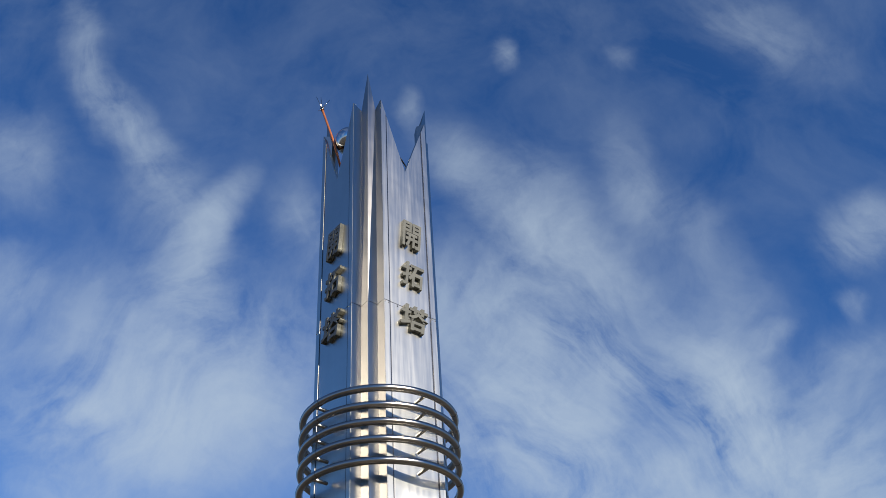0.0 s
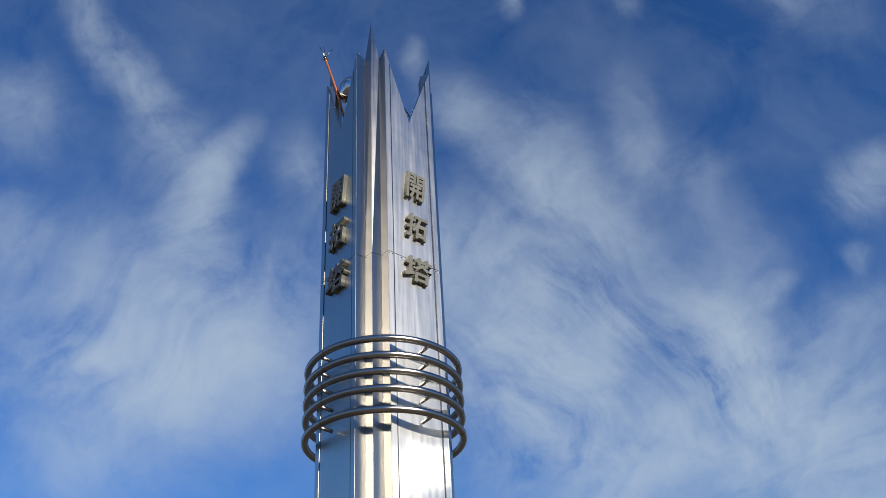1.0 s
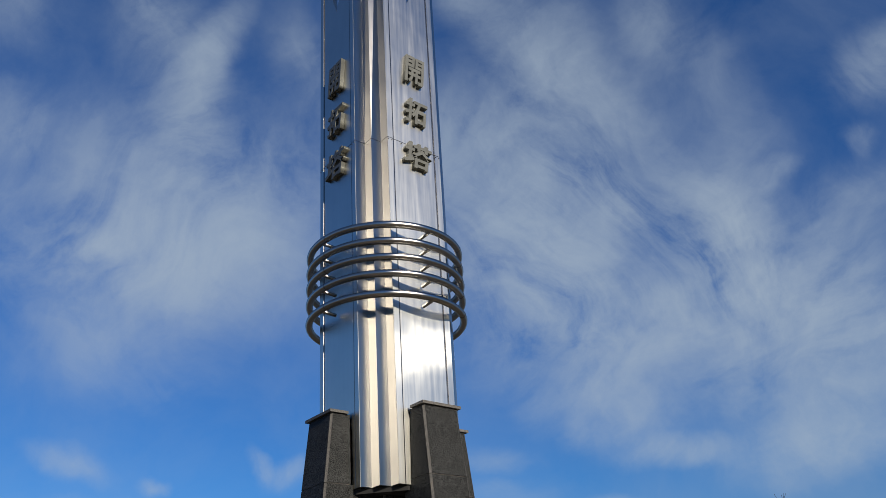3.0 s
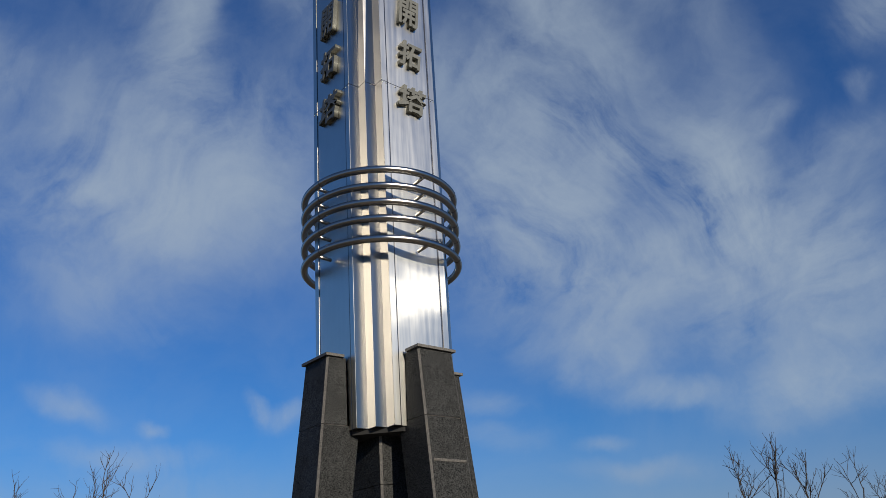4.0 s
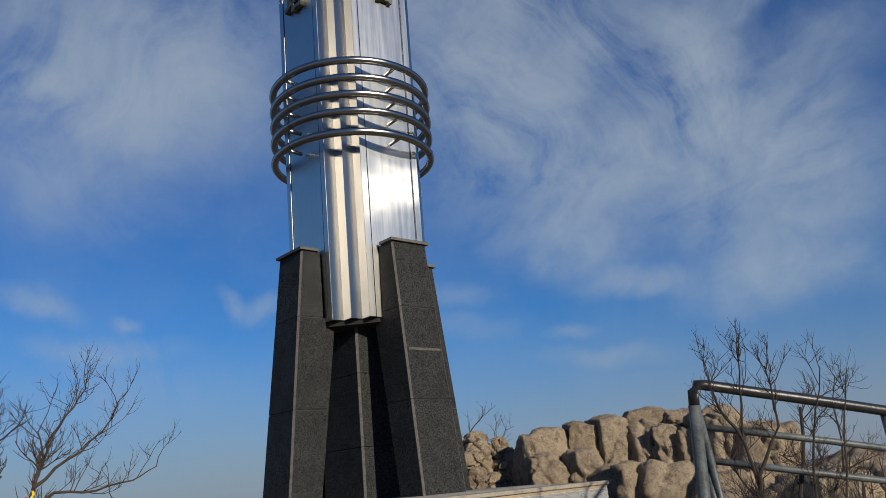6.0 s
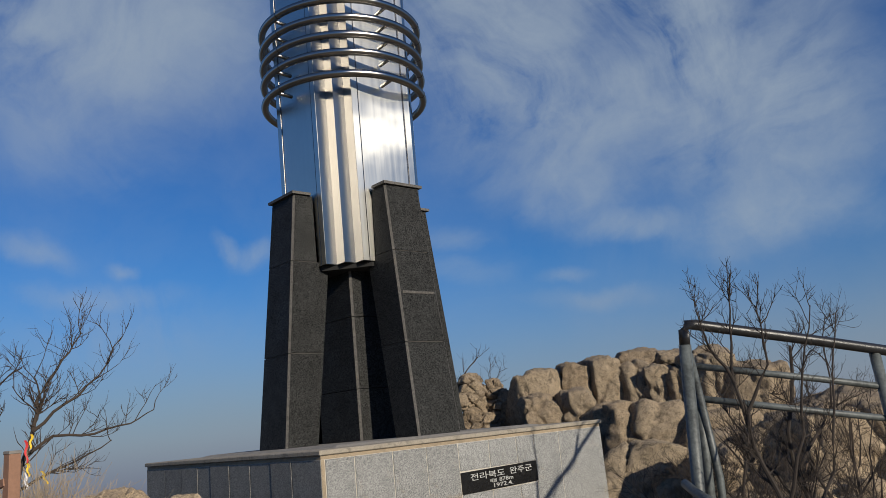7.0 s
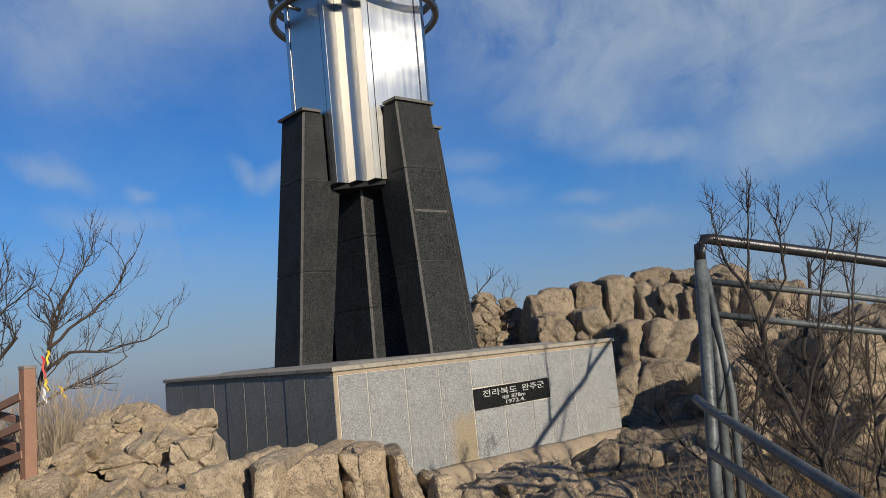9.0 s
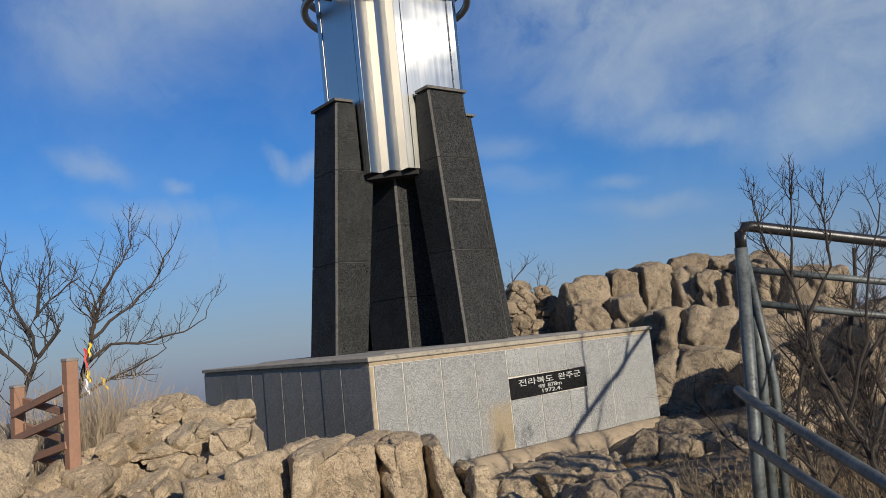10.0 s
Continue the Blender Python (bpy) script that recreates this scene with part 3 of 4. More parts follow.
# square granite core between the legs
for z0, z1 in ((0.02, 0.52), (0.526, 1.245), (1.251, 1.75)):
    c = 0.35
    v, f = loft([[(-c, -c + 0.02, z), (-c + 0.02, -c, z), (c - 0.02, -c, z), (c, -c + 0.02, z), (c, c, z), (-c, c, z)] for z in (z0, z1)])
    slots = [1 if i in (0, 2) else 0 for i in range(len(f))]
    part("core_block", mesh_of("core_block", v, f, [GRANITE_DARK, GRANITE_EDGE], slots), tower, "dark granite block of the square core", turned(0))

# ---------------------------------------------------------------- the plinth
P_CORNER, P_RIGHT, P_LEFT = Vector((-0.378, -2.338)), Vector((2.338, -0.378)), Vector((-2.338, 0.378))
P_BACK = [Vector((0.378, 2.338))]
OUTLINE = [P_LEFT, P_CORNER, P_RIGHT] + P_BACK
P_LOW = -1.35


def grown(points, d):
    """The outline moved outwards by d."""
    out = []
    n = len(points)
    for i, p in enumerate(points):
        e1, e2 = (p - points[i - 1]).normalized(), (points[(i + 1) % n] - p).normalized()
        n1, n2 = Vector((e1.y, -e1.x)), Vector((e2.y, -e2.x))
        b = (n1 + n2).normalized()
        out.append(p + b * (d / max(0.3, b.dot(n1))))
    return out


plinth = thing("plinth", "low square plinth faced with weathered granite slabs, carrying the tower", "plinth")
v, f = loft([[(*p, z) for p in grown(OUTLINE, -0.007)] for z in (P_LOW, -0.06)])
part("plinth_core", mesh_of("plinth_core", v, f, MORTAR), plinth, "mortar core showing in the joints")
v, f = loft([[(*p, z) for p in grown(OUTLINE, -0.005)] for z in (-0.068, -0.040)])
part("bed_course", mesh_of("bed_course", v, f, CEMENT), plinth, "tan weathered mortar bed under the coping")
v, f = loft([[(*p, z) for p in grown(OUTLINE, d)] for d, z in ((0.008, -0.038), (0.014, -0.032), (0.014, -0.007), (0.006, 0.0))])
part("coping", mesh_of("coping", v, f, COPING_STONE), plinth, "grey stone coping with a worn edge")

pad = [Vector((p.x * 0.73, p.y * 0.73)) for p in OUTLINE]
v, f = loft([[(*p, z) for p in grown(pad, d)] for d, z in ((0.05, -0.004), (0.0, 0.014), (-0.04, 0.02))])
part("screed", mesh_of("screed", v, f, SCREED), plinth, "grey cement screed under the tower's legs")


def panel_run(a, b, cuts, mat, z0=P_LOW, z1=-0.071, gap=0.008, hole=None):
    """Upright slabs along one side of the plinth, with recessed joints."""
    e = (b - a).normalized()
    length = (b - a).length
    rot = Matrix.Rotation(math.atan2(e.y, e.x), 4, "Z")
    base = Matrix.Translation((a.x, a.y, 0)) @ rot
    cuts = list(cuts) + [length]
    rnd = random.Random(len(cuts))
    s0 = 0.0
    for s1 in cuts:
        spans = [(z0, z1)]
        if hole and s0 > hole[0] - 0.1 and s1 < hole[1] + 0.15:
            spans = [(z0, hole[2] - 0.004), (hole[3] + 0.004, z1)]
        for lo, hi in spans:
            use = CEMENT if s1 - s0 < 0.05 else GRANITE_RUST if mat == GRANITE_PALE and abs(s0 - 1.028) < 0.01 else mat
            me = box("granite_slab", (s1 - s0 - gap, 0.03, hi - lo), use, 0.003)
            part("granite_slab", me, plinth, m=base @ Matrix.Translation(((s0 + s1) / 2, 0.015 + rnd.uniform(-0.002, 0.002), (lo + hi) / 2)))
        s0 = s1
    return base


right_base = panel_run(P_CORNER, P_RIGHT, (0.04, 0.308, 0.678, 1.028, 1.385, 1.751, 2.102, 2.340, 2.696), GRANITE_PALE, hole=(1.385, 2.340, -0.494, -0.308))
# the left side runs from its far end towards the front corner
L_LEN = (P_CORNER - P_LEFT).length
panel_run(P_LEFT, P_CORNER, [L_LEN - s for s in (2.874, 2.484, 2.121, 1.857, 1.48, 1.102, 0.754, 0.423)], GRANITE_GREY)
ring_pts = [P_RIGHT] + P_BACK + [P_LEFT]
for a, b in zip(ring_pts, ring_pts[1:]):
    n = max(3, round((b - a).length / 0.3))
    panel_run(a, b, [(b - a).length * i / n for i in range(1, n)], GRANITE_GREY)

v, f = loft([[(x, y + 0.02 * noise.noise((x * 3.0, k, 0.0)), z + 0.02 * noise.noise((x * 2.2, 5.0, k))) for k, (y, z) in enumerate(((0.02, -1.25), (-0.26, -1.25), (-0.20, -1.03), (-0.15, -0.955), (-0.05, -0.905), (0.02, -0.90)))]
             for x in [0.1 * i for i in range(34)]])
part("footing", mesh_of("footing", v, f, CEMENT, smooth=True), plinth, "tan cement footing under the slabs", right_base)

plaque = part("plaque", box("plaque", (0.951, 0.02, 0.180), PLAQUE, 0.002), plinth, "black polished stone plaque with white engraved writing",
              right_base @ Matrix.Translation((1.8625, 0.004, -0.401)) @ Matrix.Rotation(radians(-0.7), 4, "Y"))
for body, z, x, h, wide in (("전라북도", 0.040, -0.165, 0.060, 0.42), ("완주군", 0.041, 0.255, 0.060, 0.29), ("해발", -0.016, -0.105, 0.032, 0.085), ("878m", -0.015, 0.055, 0.034, 0.175), ("1972.4.", -0.058, 0.015, 0.034, 0.24)):
    me, width = lettering("inscription", body, h, 0.003, LETTER_WHITE, 0.004)
    part("inscription", me, plaque, "white engraved letters", Matrix.Translation((x, -0.0098, z)) @ Matrix.Diagonal((wide / width, 1, 1, 1)))


# ---------------------------------------------------------------- ground and rocks
def smooth_step(a, b, x):
    t = min(1.0, max(0.0, (x - a) / (b - a)))
    return t * t * (3 - 2 * t)


def ground_height(x, y):
    """The summit's broken top, falling away all round to the plain far below."""
    r = math.hypot((x - 0.6) * 0.95, (y + 3.5) * 0.72)
    z = -1.45 + 0.36 * smooth_step(-7.5, -4.0, y) + 0.06 * smooth_step(-0.5, 2.5, x)
    z += 0.45 * math.exp(-((x + 2.1) ** 2 / 0.5 + (y + 2.9) ** 2 / 0.9))
    z += 0.40 * math.exp(-((x - 3.6) ** 2 / 2.2 + (y + 2.2) ** 2 / 2.5))
    fall = max(0.0, r - 4.6)
    z -= 0.55 * fall ** 1.5 if fall < 60 else 0.55 * 60 ** 1.5
    near = math.exp(-fall * 0.1)
    z += near * (0.10 * noise.fractal((x * 1.3, y * 1.3, 0.3), 0.9, 2.1, 5) + 0.05 * abs(noise.noise((x * 4.5, y * 4.5, 2.0))))
    if fall > 5:
        z += min(30.0, fall * 0.25) * noise.fractal((x * 0.02, y * 0.02, 5.0), 0.9, 2.0, 4)
    return z


def axis_steps(lo, hi, fine):
    """Grid lines: even near the summit, wider and wider out to the horizon."""
    out = [lo + i * fine for i in range(int((hi - lo) / fine) + 1)]
    step, a, b = fine, out[0], out[-1]
    while b < 4200:
        step *= 1.28
        a, b = a - step, b + step
        out = [a] + out + [b]
    return out


gx, gy = axis_steps(-4.5, 5.5, 0.07), axis_steps(-9.5, 3.5, 0.07)
verts = [(x, y, ground_height(x, y)) for y in gy for x in gx]
nx = len(gx)
faces, slots = [], []
for j in range(len(gy) - 1):
    for i in range(nx - 1):
        a = j * nx + i
        faces.append((a, a + 1, a + nx + 1, a + nx))
        slots.append(1 if max(abs(gx[i]), abs(gy[j])) > 30 else 0)
tagged(new("ground", mesh_of("ground", verts, faces, [SOIL, HILLS], slots, True)), "stony tan soil and bare rock of a mountain summit", "ground", kind="structure")

def rock_mesh(r, seed, level, boxy, rough, cuts, soft, cells, step, cleft, fine):
    """A weathered mass of rock: broken along flat planes, split into blocks by clefts, each block set in or out, pitted on two scales."""
    bm = bmesh.new()
    bmesh.ops.create_icosphere(bm, subdivisions=level, radius=1.0)
    rs = np.random.RandomState(seed)
    c = np.array([v.co[:] for v in bm.verts])
    c = c * (1 - boxy) + c / np.abs(c).max(1, keepdims=True) * boxy * 0.9
    for _ in range(cuts):
        n = rs.normal(size=3)
        n /= np.linalg.norm(n)
        over = np.maximum(c @ n - rs.uniform(0.66, 0.9), 0.0)
        c = c - (np.sqrt(over ** 2 + soft ** 2) - soft)[:, None] * n
    p = c * np.array(r)
    nrm = c / np.array(r)
    nrm /= np.linalg.norm(nrm, axis=1, keepdims=True)
    size = sum(r) / 3
    o = Vector((seed * 3.17, seed * 1.31, seed * 7.7))
    for vert, a, n in zip(bm.verts, p, nrm):
        a = Vector(a)
        d = noise.fractal(a * (0.9 / size) + o, 0.8, 2.1, 3) * rough * size
        d += (noise.fractal(a * 7.0 + o, 0.55, 2.2, 6) * 0.022 + abs(noise.noise(a * 11.0 + o)) * 0.018) * fine
        w = a + noise.noise_vector(a * 3.0 + o) * 0.05
        near, at = noise.voronoi(Vector((w.x * cells[0], w.y * cells[1], w.z * cells[2])) + o)
        gap = near[1] - near[0]
        d += step * noise.noise(at[0] * 5.3)
        d -= cleft * (max(0.0, 1 - gap / 0.10) ** 1.5 + 0.35 * max(0.0, 1 - gap / 0.45) ** 2)
        vert.co = a + Vector(n) * d
    return bm


def rock(x, y, z, rx, ry, rz, turn=0, lean=0, seed=1, mat=None, label="weathered tan granite boulder on the summit", level=5,
         boxy=0.5, rough=0.10, cuts=8, soft=0.05, cells=(2.2, 2.2, 2.2), step=0.05, cleft=0.05, fine=1.0, smooth=True):
    me = from_bm("boulder", rock_mesh((rx, ry, rz), seed, level, boxy, rough, cuts, soft, cells, step, cleft, fine), mat or ROCK, smooth)
    ob = new("boulder", me)
    ob.matrix_world = pose(x, y, z, lean, 0, turn)
    return tagged(ob, label, "rock", "boulders on the summit")


# the ridge behind the plinth: a row of upright rounded blocks, slabs on top
B = "rounded tan granite block of the summit ridge"
RIDGE = dict(fine=1.0, cuts=5, soft=0.12, boxy=0.62, cells=(1.2, 1.2, 0.9), step=0.03, cleft=0.045)
rock(2.24, 2.07, 0.19, 0.493, 0.45, 0.526, 10, 0, 3, ROCK_GREY, B, **RIDGE)
rock(2.75, 2.07, 0.28, 0.213, 0.45, 0.515, -4, 0, 5, ROCK_RIDGE, B, **RIDGE)
rock(3.12, 1.97, 0.28, 0.319, 0.45, 0.549, 5, 0, 7, ROCK_RIDGE, B, **RIDGE)
rock(3.46, 1.79, 0.22, 0.213, 0.45, 0.504, 4, 0, 9, ROCK_RIDGE, B, **RIDGE)
rock(3.66, 1.59, 0.16, 0.202, 0.45, 0.482, -6, 0, 11, ROCK_GREY, B, **RIDGE)
rock(3.88, 1.41, 0.09, 0.235, 0.45, 0.504, 3, 0, 13, ROCK_RIDGE, B, **RIDGE)
rock(3.69, 1.96, 0.69, 0.347, 0.40, 0.123, -8, 3, 15, ROCK_RIDGE, "flat rounded slab on top of the ridge", **RIDGE)
rock(4.01, 1.70, 0.63, 0.235, 0.35, 0.146, -14, 0, 17, ROCK_RIDGE, "flat rounded slab on top of the ridge", **RIDGE)
rock(4.21, 1.14, 0.12, 0.403, 0.50, 0.672, 12, 8, 19, ROCK_GREY, B, cuts=6, cells=(2.2, 1.5, 1.2), cleft=0.06)
rock(4.60, 0.78, -0.05, 0.448, 0.50, 0.672, 25, 0, 21, ROCK_RIDGE, B, cuts=6, cells=(2.2, 1.5, 1.2), cleft=0.06)
rock(5.55, 0.00, -0.55, 0.896, 0.70, 0.694, 25, 0, 23, ROCK_GREY, B, cells=(1.8, 1.5, 1.5), cleft=0.08)
# lower row in front of it
rock(2.14, 1.51, 0.06, 0.302, 0.34, 0.336, 6, 0, 25, ROCK_RIDGE, "rounded block beside the plinth", **RIDGE)
rock(2.58, 1.42, 0.04, 0.325, 0.36, 0.358, -8, 0, 27, ROCK_RIDGE, "rounded block beside the plinth", **RIDGE)
rock(2.86, 0.95, -0.25, 0.291, 0.42, 0.470, 28, 0, 29, ROCK_RIDGE, "leaning rounded slab beside the plinth", **RIDGE)
rock(3.30, 0.87, -0.25, 0.515, 0.55, 0.381, -22, -10, 31, ROCK_RIDGE, "smooth sloping slab of the ridge", **RIDGE)
rock(3.88, 0.50, -0.50, 0.616, 0.50, 0.538, 10, 0, 33, ROCK_GREY, "grey lichened boulder of the ridge", cells=(2, 2, 1.5))
# stacked broken rock at the back
K = dict(cuts=12, boxy=0.85, soft=0.01, cells=(4.0, 4.0, 7.0), step=0.05, cleft=0.06, fine=0.6, smooth=False)
rock(1.41, 2.53, 0.59, 0.246, 0.30, 0.146, 4, 0, 37, ROCK_RIDGE, "broken bedded rock stack behind the tower", **K)
rock(1.37, 2.37, 0.36, 0.302, 0.30, 0.190, -9, 0, 38, ROCK_RIDGE, "broken bedded rock stack behind the tower", **K)
rock(1.75, 2.41, 0.28, 0.269, 0.30, 0.381, -9, 0, 39, ROCK_RIDGE, "broken bedded rock stack behind the tower", **K)
rock(1.46, 2.30, 0.02, 0.504, 0.40, 0.291, 12, 0, 41, ROCK_RIDGE, "broken bedded rock stack behind the tower", **K)
# the boulder toned dark for its shade, and the big face at the ridge's foot
rock(2.95, 0.11, -0.74, 0.739, 0.45, 0.616, 8, 0, 43, ROCK_GREY, "boulder at the plinth's end, toned dark for its shade", cells=(1.2, 1.2, 1.2), cleft=0.06, rough=0.16)
rock(3.62, -1.45, -0.74, 0.640, 0.55, 0.600, -16, 6, 45, None, "large tan rock face behind the railing", 6, cells=(2.2, 2.2, 1.8), step=0.08, cleft=0.08, rough=0.16)
rock(4.26, -2.00, -0.66, 0.800, 0.60, 0.750, -22, 0, 47, None, "large tan rock face behind the railing", 6, cells=(2.2, 2.2, 1.8), step=0.08, cleft=0.08, rough=0.16)
rock(2.53, -2.55, -1.06, 0.620, 0.50, 0.440, 10, 0, 49, None, "tan rock below the railing", 6, cells=(2.5, 2.5, 2.5), step=0.08, cleft=0.08)
rock(3.37, -3.00, -1.03, 0.700, 0.55, 0.500, 35, 0, 50, None, "tan rock below the railing", 6, cells=(2.5, 2.5, 2.5), step=0.08, cleft=0.08)
rock(4.25, -1.50, -0.80, 1.10, 0.85, 0.90, 14, 0, 47, ROCK_RIDGE, "big mottled rock face behind the railing", cells=(1.4, 1.4, 1.3), cleft=0.05, rough=0.14)
# the darker rock stands in for the shrubs' deep shadow here
rock(1.93, -3.25, -1.17, 0.450, 0.45, 0.380, 20, 0, 51, ROCK_GREY, "broken rock below the railing", 6, cells=(3, 3, 3), step=0.08, cleft=0.07)
# the plinth's foot on the lit side
rock(0.45, -2.75, -1.13, 0.500, 0.42, 0.280, 9, 0, 52, None, "flat tan bedrock under the plinth", 6, boxy=0.7, cells=(2.2, 2.2, 3.0))
rock(1.04, -2.60, -1.09, 0.500, 0.45, 0.280, 12, 0, 53, None, "flat tan bedrock under the plinth", 6, boxy=0.7, cells=(2.2, 2.2, 3.0))
# takes the darker rock too, shadow from the shrubs put into its colour
rock(1.70, -2.40, -1.06, 0.500, 0.42, 0.340, 24, 0, 54, ROCK_GREY, "broken tan rock beside the plinth", 6, cells=(3.2, 3.2, 3.2), step=0.10)
rock(0.50, -3.35, -1.18, 0.360, 0.40, 0.340, -8, 0, 55, None, "tan bedrock block at the plinth's foot", 6, cells=(2.5, 2, 2))
rock(1.14, -3.35, -1.18, 0.480, 0.42, 0.320, 22, 0, 57, None, "tan bedrock block at the plinth's foot", 6, cells=(2.6, 2.6, 2.6), step=0.09)
# clefted slabs in front of the corner, running towards the path
S = "long rounded slab split by deep clefts in front of the plinth"
SLAB = dict(level=6, boxy=0.80, cuts=4, soft=0.10, cells=(0.9, 1.3, 0.8), step=0.02, cleft=0.04, rough=0.04, fine=0.7)
rock(-0.97, -3.74, -0.84, 0.206, 0.72, 0.335, -24, -5, 59, None, S, **SLAB)
rock(-0.79, -3.62, -0.78, 0.153, 0.74, 0.368, -10, -2, 61, None, S, **SLAB)
rock(-0.62, -3.55, -0.80, 0.102, 0.74, 0.390, -6, -2, 63, None, S, **SLAB)
rock(-0.41, -3.50, -0.81, 0.182, 0.74, 0.414, -3, -3, 65, None, S, **SLAB)
rock(-0.17, -3.44, -0.84, 0.152, 0.70, 0.427, 2, -4, 67, None, S, **SLAB)
rock(0.03, -3.42, -0.88, 0.124, 0.66, 0.415, 7, -5, 69, None, S, **SLAB)
rock(0.18, -3.54, -0.96, 0.103, 0.60, 0.351, 10, -6, 71, None, S, **SLAB)
rock(-0.40, -4.75, -1.18, 0.950, 0.60, 0.420, 8, 0, 69, None, S, level=6, cells=(2.2, 1.2, 1.2), cleft=0.07)
# the outcrop along the plinth's shaded side: broken angular blocks in beds
L = "cracked tan outcrop against the plinth's shaded side"
OUT = dict(level=6, boxy=0.90, cuts=13, soft=0.006, cells=(3.0, 3.0, 4.6), step=0.03, cleft=0.045, rough=0.03, fine=0.55, smooth=False)
rock(-1.67, -2.66, -0.26, 0.215, 0.31, 0.166, 8, 0, 171, None, L, **OUT)
rock(-1.88, -2.70, -0.27, 0.154, 0.29, 0.154, -14, 4, 173, None, L, **OUT)
rock(-1.55, -2.90, -0.44, 0.434, 0.41, 0.182, 5, 3, 175, None, L, **OUT)
rock(-1.37, -2.72, -0.33, 0.220, 0.30, 0.146, -9, 0, 177, None, L, **OUT)
rock(-1.20, -3.03, -0.56, 0.241, 0.36, 0.246, 14, 0, 179, None, L, **OUT)
rock(-1.91, -3.03, -0.47, 0.147, 0.34, 0.257, -7, 0, 181, None, L, **OUT)
rock(-2.05, -3.12, -0.53, 0.182, 0.36, 0.184, 10, 0, 183, None, L, **OUT)
rock(-2.07, -3.51, -0.66, 0.336, 0.41, 0.287, -10, 5, 185, None, L, **OUT)
rock(-1.57, -3.57, -0.71, 0.260, 0.41, 0.281, 9, 4, 187, None, L, **OUT)
rock(-2.41, -4.01, -0.61, 0.319, 0.41, 0.396, 6, 0, 189, None, L, **OUT)
rock(-1.38, -3.28, -0.66, 0.164, 0.31, 0.205, -20, 0, 191, None, L, **OUT)
rock(-2.02, -3.91, -0.71, 0.225, 0.36, 0.266, 12, 0, 193, None, L, **OUT)
rock(-1.77, -2.64, -0.83, 0.594, 0.30, 0.490, 4, 0, 201, None, L, **OUT)
rock(-1.90, -3.20, -0.77, 0.395, 0.30, 0.376, -6, 0, 203, None, L, **OUT)

# ---------------------------------------------------------------- pipe railing
railing = thing("pipe_railing", "weathered grey pipe railing with a dark top rail beside the path", "railing", at=(0, 0, 0))
bend_pts = [(1.333, -5.064, -1.255), (1.356, -5.070, -0.625), (1.409, -5.098, 0.343), (1.414, -5.100, 0.405), (1.431, -5.104, 0.430), (1.462, -5.108, 0.428), (2.034, -5.090, 0.309), (2.324, -5.080, 0.246), (3.292, -5.000, 0.024)]
part("top_rail", tube("top_rail", bend_pts[2:], 0.024, PIPE_BLACK, 12), railing, "dark pipe bent over at the corner")
part("corner_post", tube("corner_post", bend_pts[:3], 0.027, PIPE_PAINT, 12), railing, "mottled grey corner post")
part("side_post", tube("side_post", [(1.394, -5.040, -1.204), (1.453, -5.030, -0.138), (1.453, -5.030, 0.211)], 0.022, PIPE_PAINT, 10), railing, "mottled grey post")
part("brace", tube("brace", [(1.443, -5.060, -1.204), (1.495, -5.040, -0.234), (1.438, -5.060, 0.306)], 0.018, PIPE_PAINT, 10), railing, "leaning grey brace")
part("middle_rail", tube("middle_rail", [(1.462, -5.020, 0.252), (2.009, -5.080, 0.141), (3.292, -5.000, -0.112)], 0.015, PIPE_PAINT, 10), railing)
part("lower_rail", tube("lower_rail", [(1.472, -5.020, 0.105), (1.995, -5.070, -0.002), (3.292, -5.000, -0.246)], 0.015, PIPE_PAINT, 10), railing)
part("end_post", tube("end_post", [(2.363, -5.070, -1.088), (2.304, -5.070, 0.256)], 0.024, PIPE_PAINT, 10), railing)
part("path_rail", tube("path_rail", [(1.30, -5.130, -0.238), (1.29, -5.250, -0.262), (1.252, -6.238, -0.425), (1.210, -7.400, -0.600)], 0.019, PIPE_PAINT, 12), railing)
part("path_low_rail", tube("path_low_rail", [(1.345, -5.090, -0.468), (1.285, -5.909, -0.545), (1.210, -7.400, -0.761)], 0.020, PIPE_PAINT, 12), railing)
part("path_post", tube("path_post", [(1.210, -7.400, -1.437), (1.210, -7.400, -0.600)], 0.025, PIPE_PAINT, 10), railing)

# ---------------------------------------------------------------- timber fence
fence = thing("timber_fence", "brown timber fence with crossed slats at the edge of the summit", "fence")
F1, F2 = Vector((-2.055, -3.585)), Vector((-2.62, -3.07))
for name, p, z in (("post", F1, 0.180), ("post", F2, 0.05)):
    me = box("post", (0.07, 0.07, 1.1), TIMBER, 0.006)
    post = part("post", me, fence, m=pose(p.x, p.y, z - 0.55, 0, 1.5, -40))
    part("post_cap", box("post_cap", (0.075, 0.075, 0.02), plain("grey_cap_" + str(z), (0.2, 0.18, 0.16)), 0.004), post, "grey weathered cap", Matrix.Translation((0, 0, 0.551)))
d = (F2 - F1)
for i in range(5):
    za, zb = 0.020 - 0.165 * i, -0.095 - 0.16 * i
    for lift, flip in ((0.0, False), (-0.03, True)):
        a = Vector((F1.x, F1.y, zb - 0.05 if flip else za))
        b = Vector((F2.x, F2.y, za - 0.06 if flip else zb - 0.03))
        mid, e = (a + b) / 2, b - a
        me = box("slat", (e.length, 0.025, 0.045), TIMBER, 0.003)
        m = Matrix.Translation(mid + Vector((0.02, 0.02, 0)) * (1 if flip else -1)) @ e.to_track_quat("X", "Z").to_matrix().to_4x4()
        part("slat", me, fence, m=m)


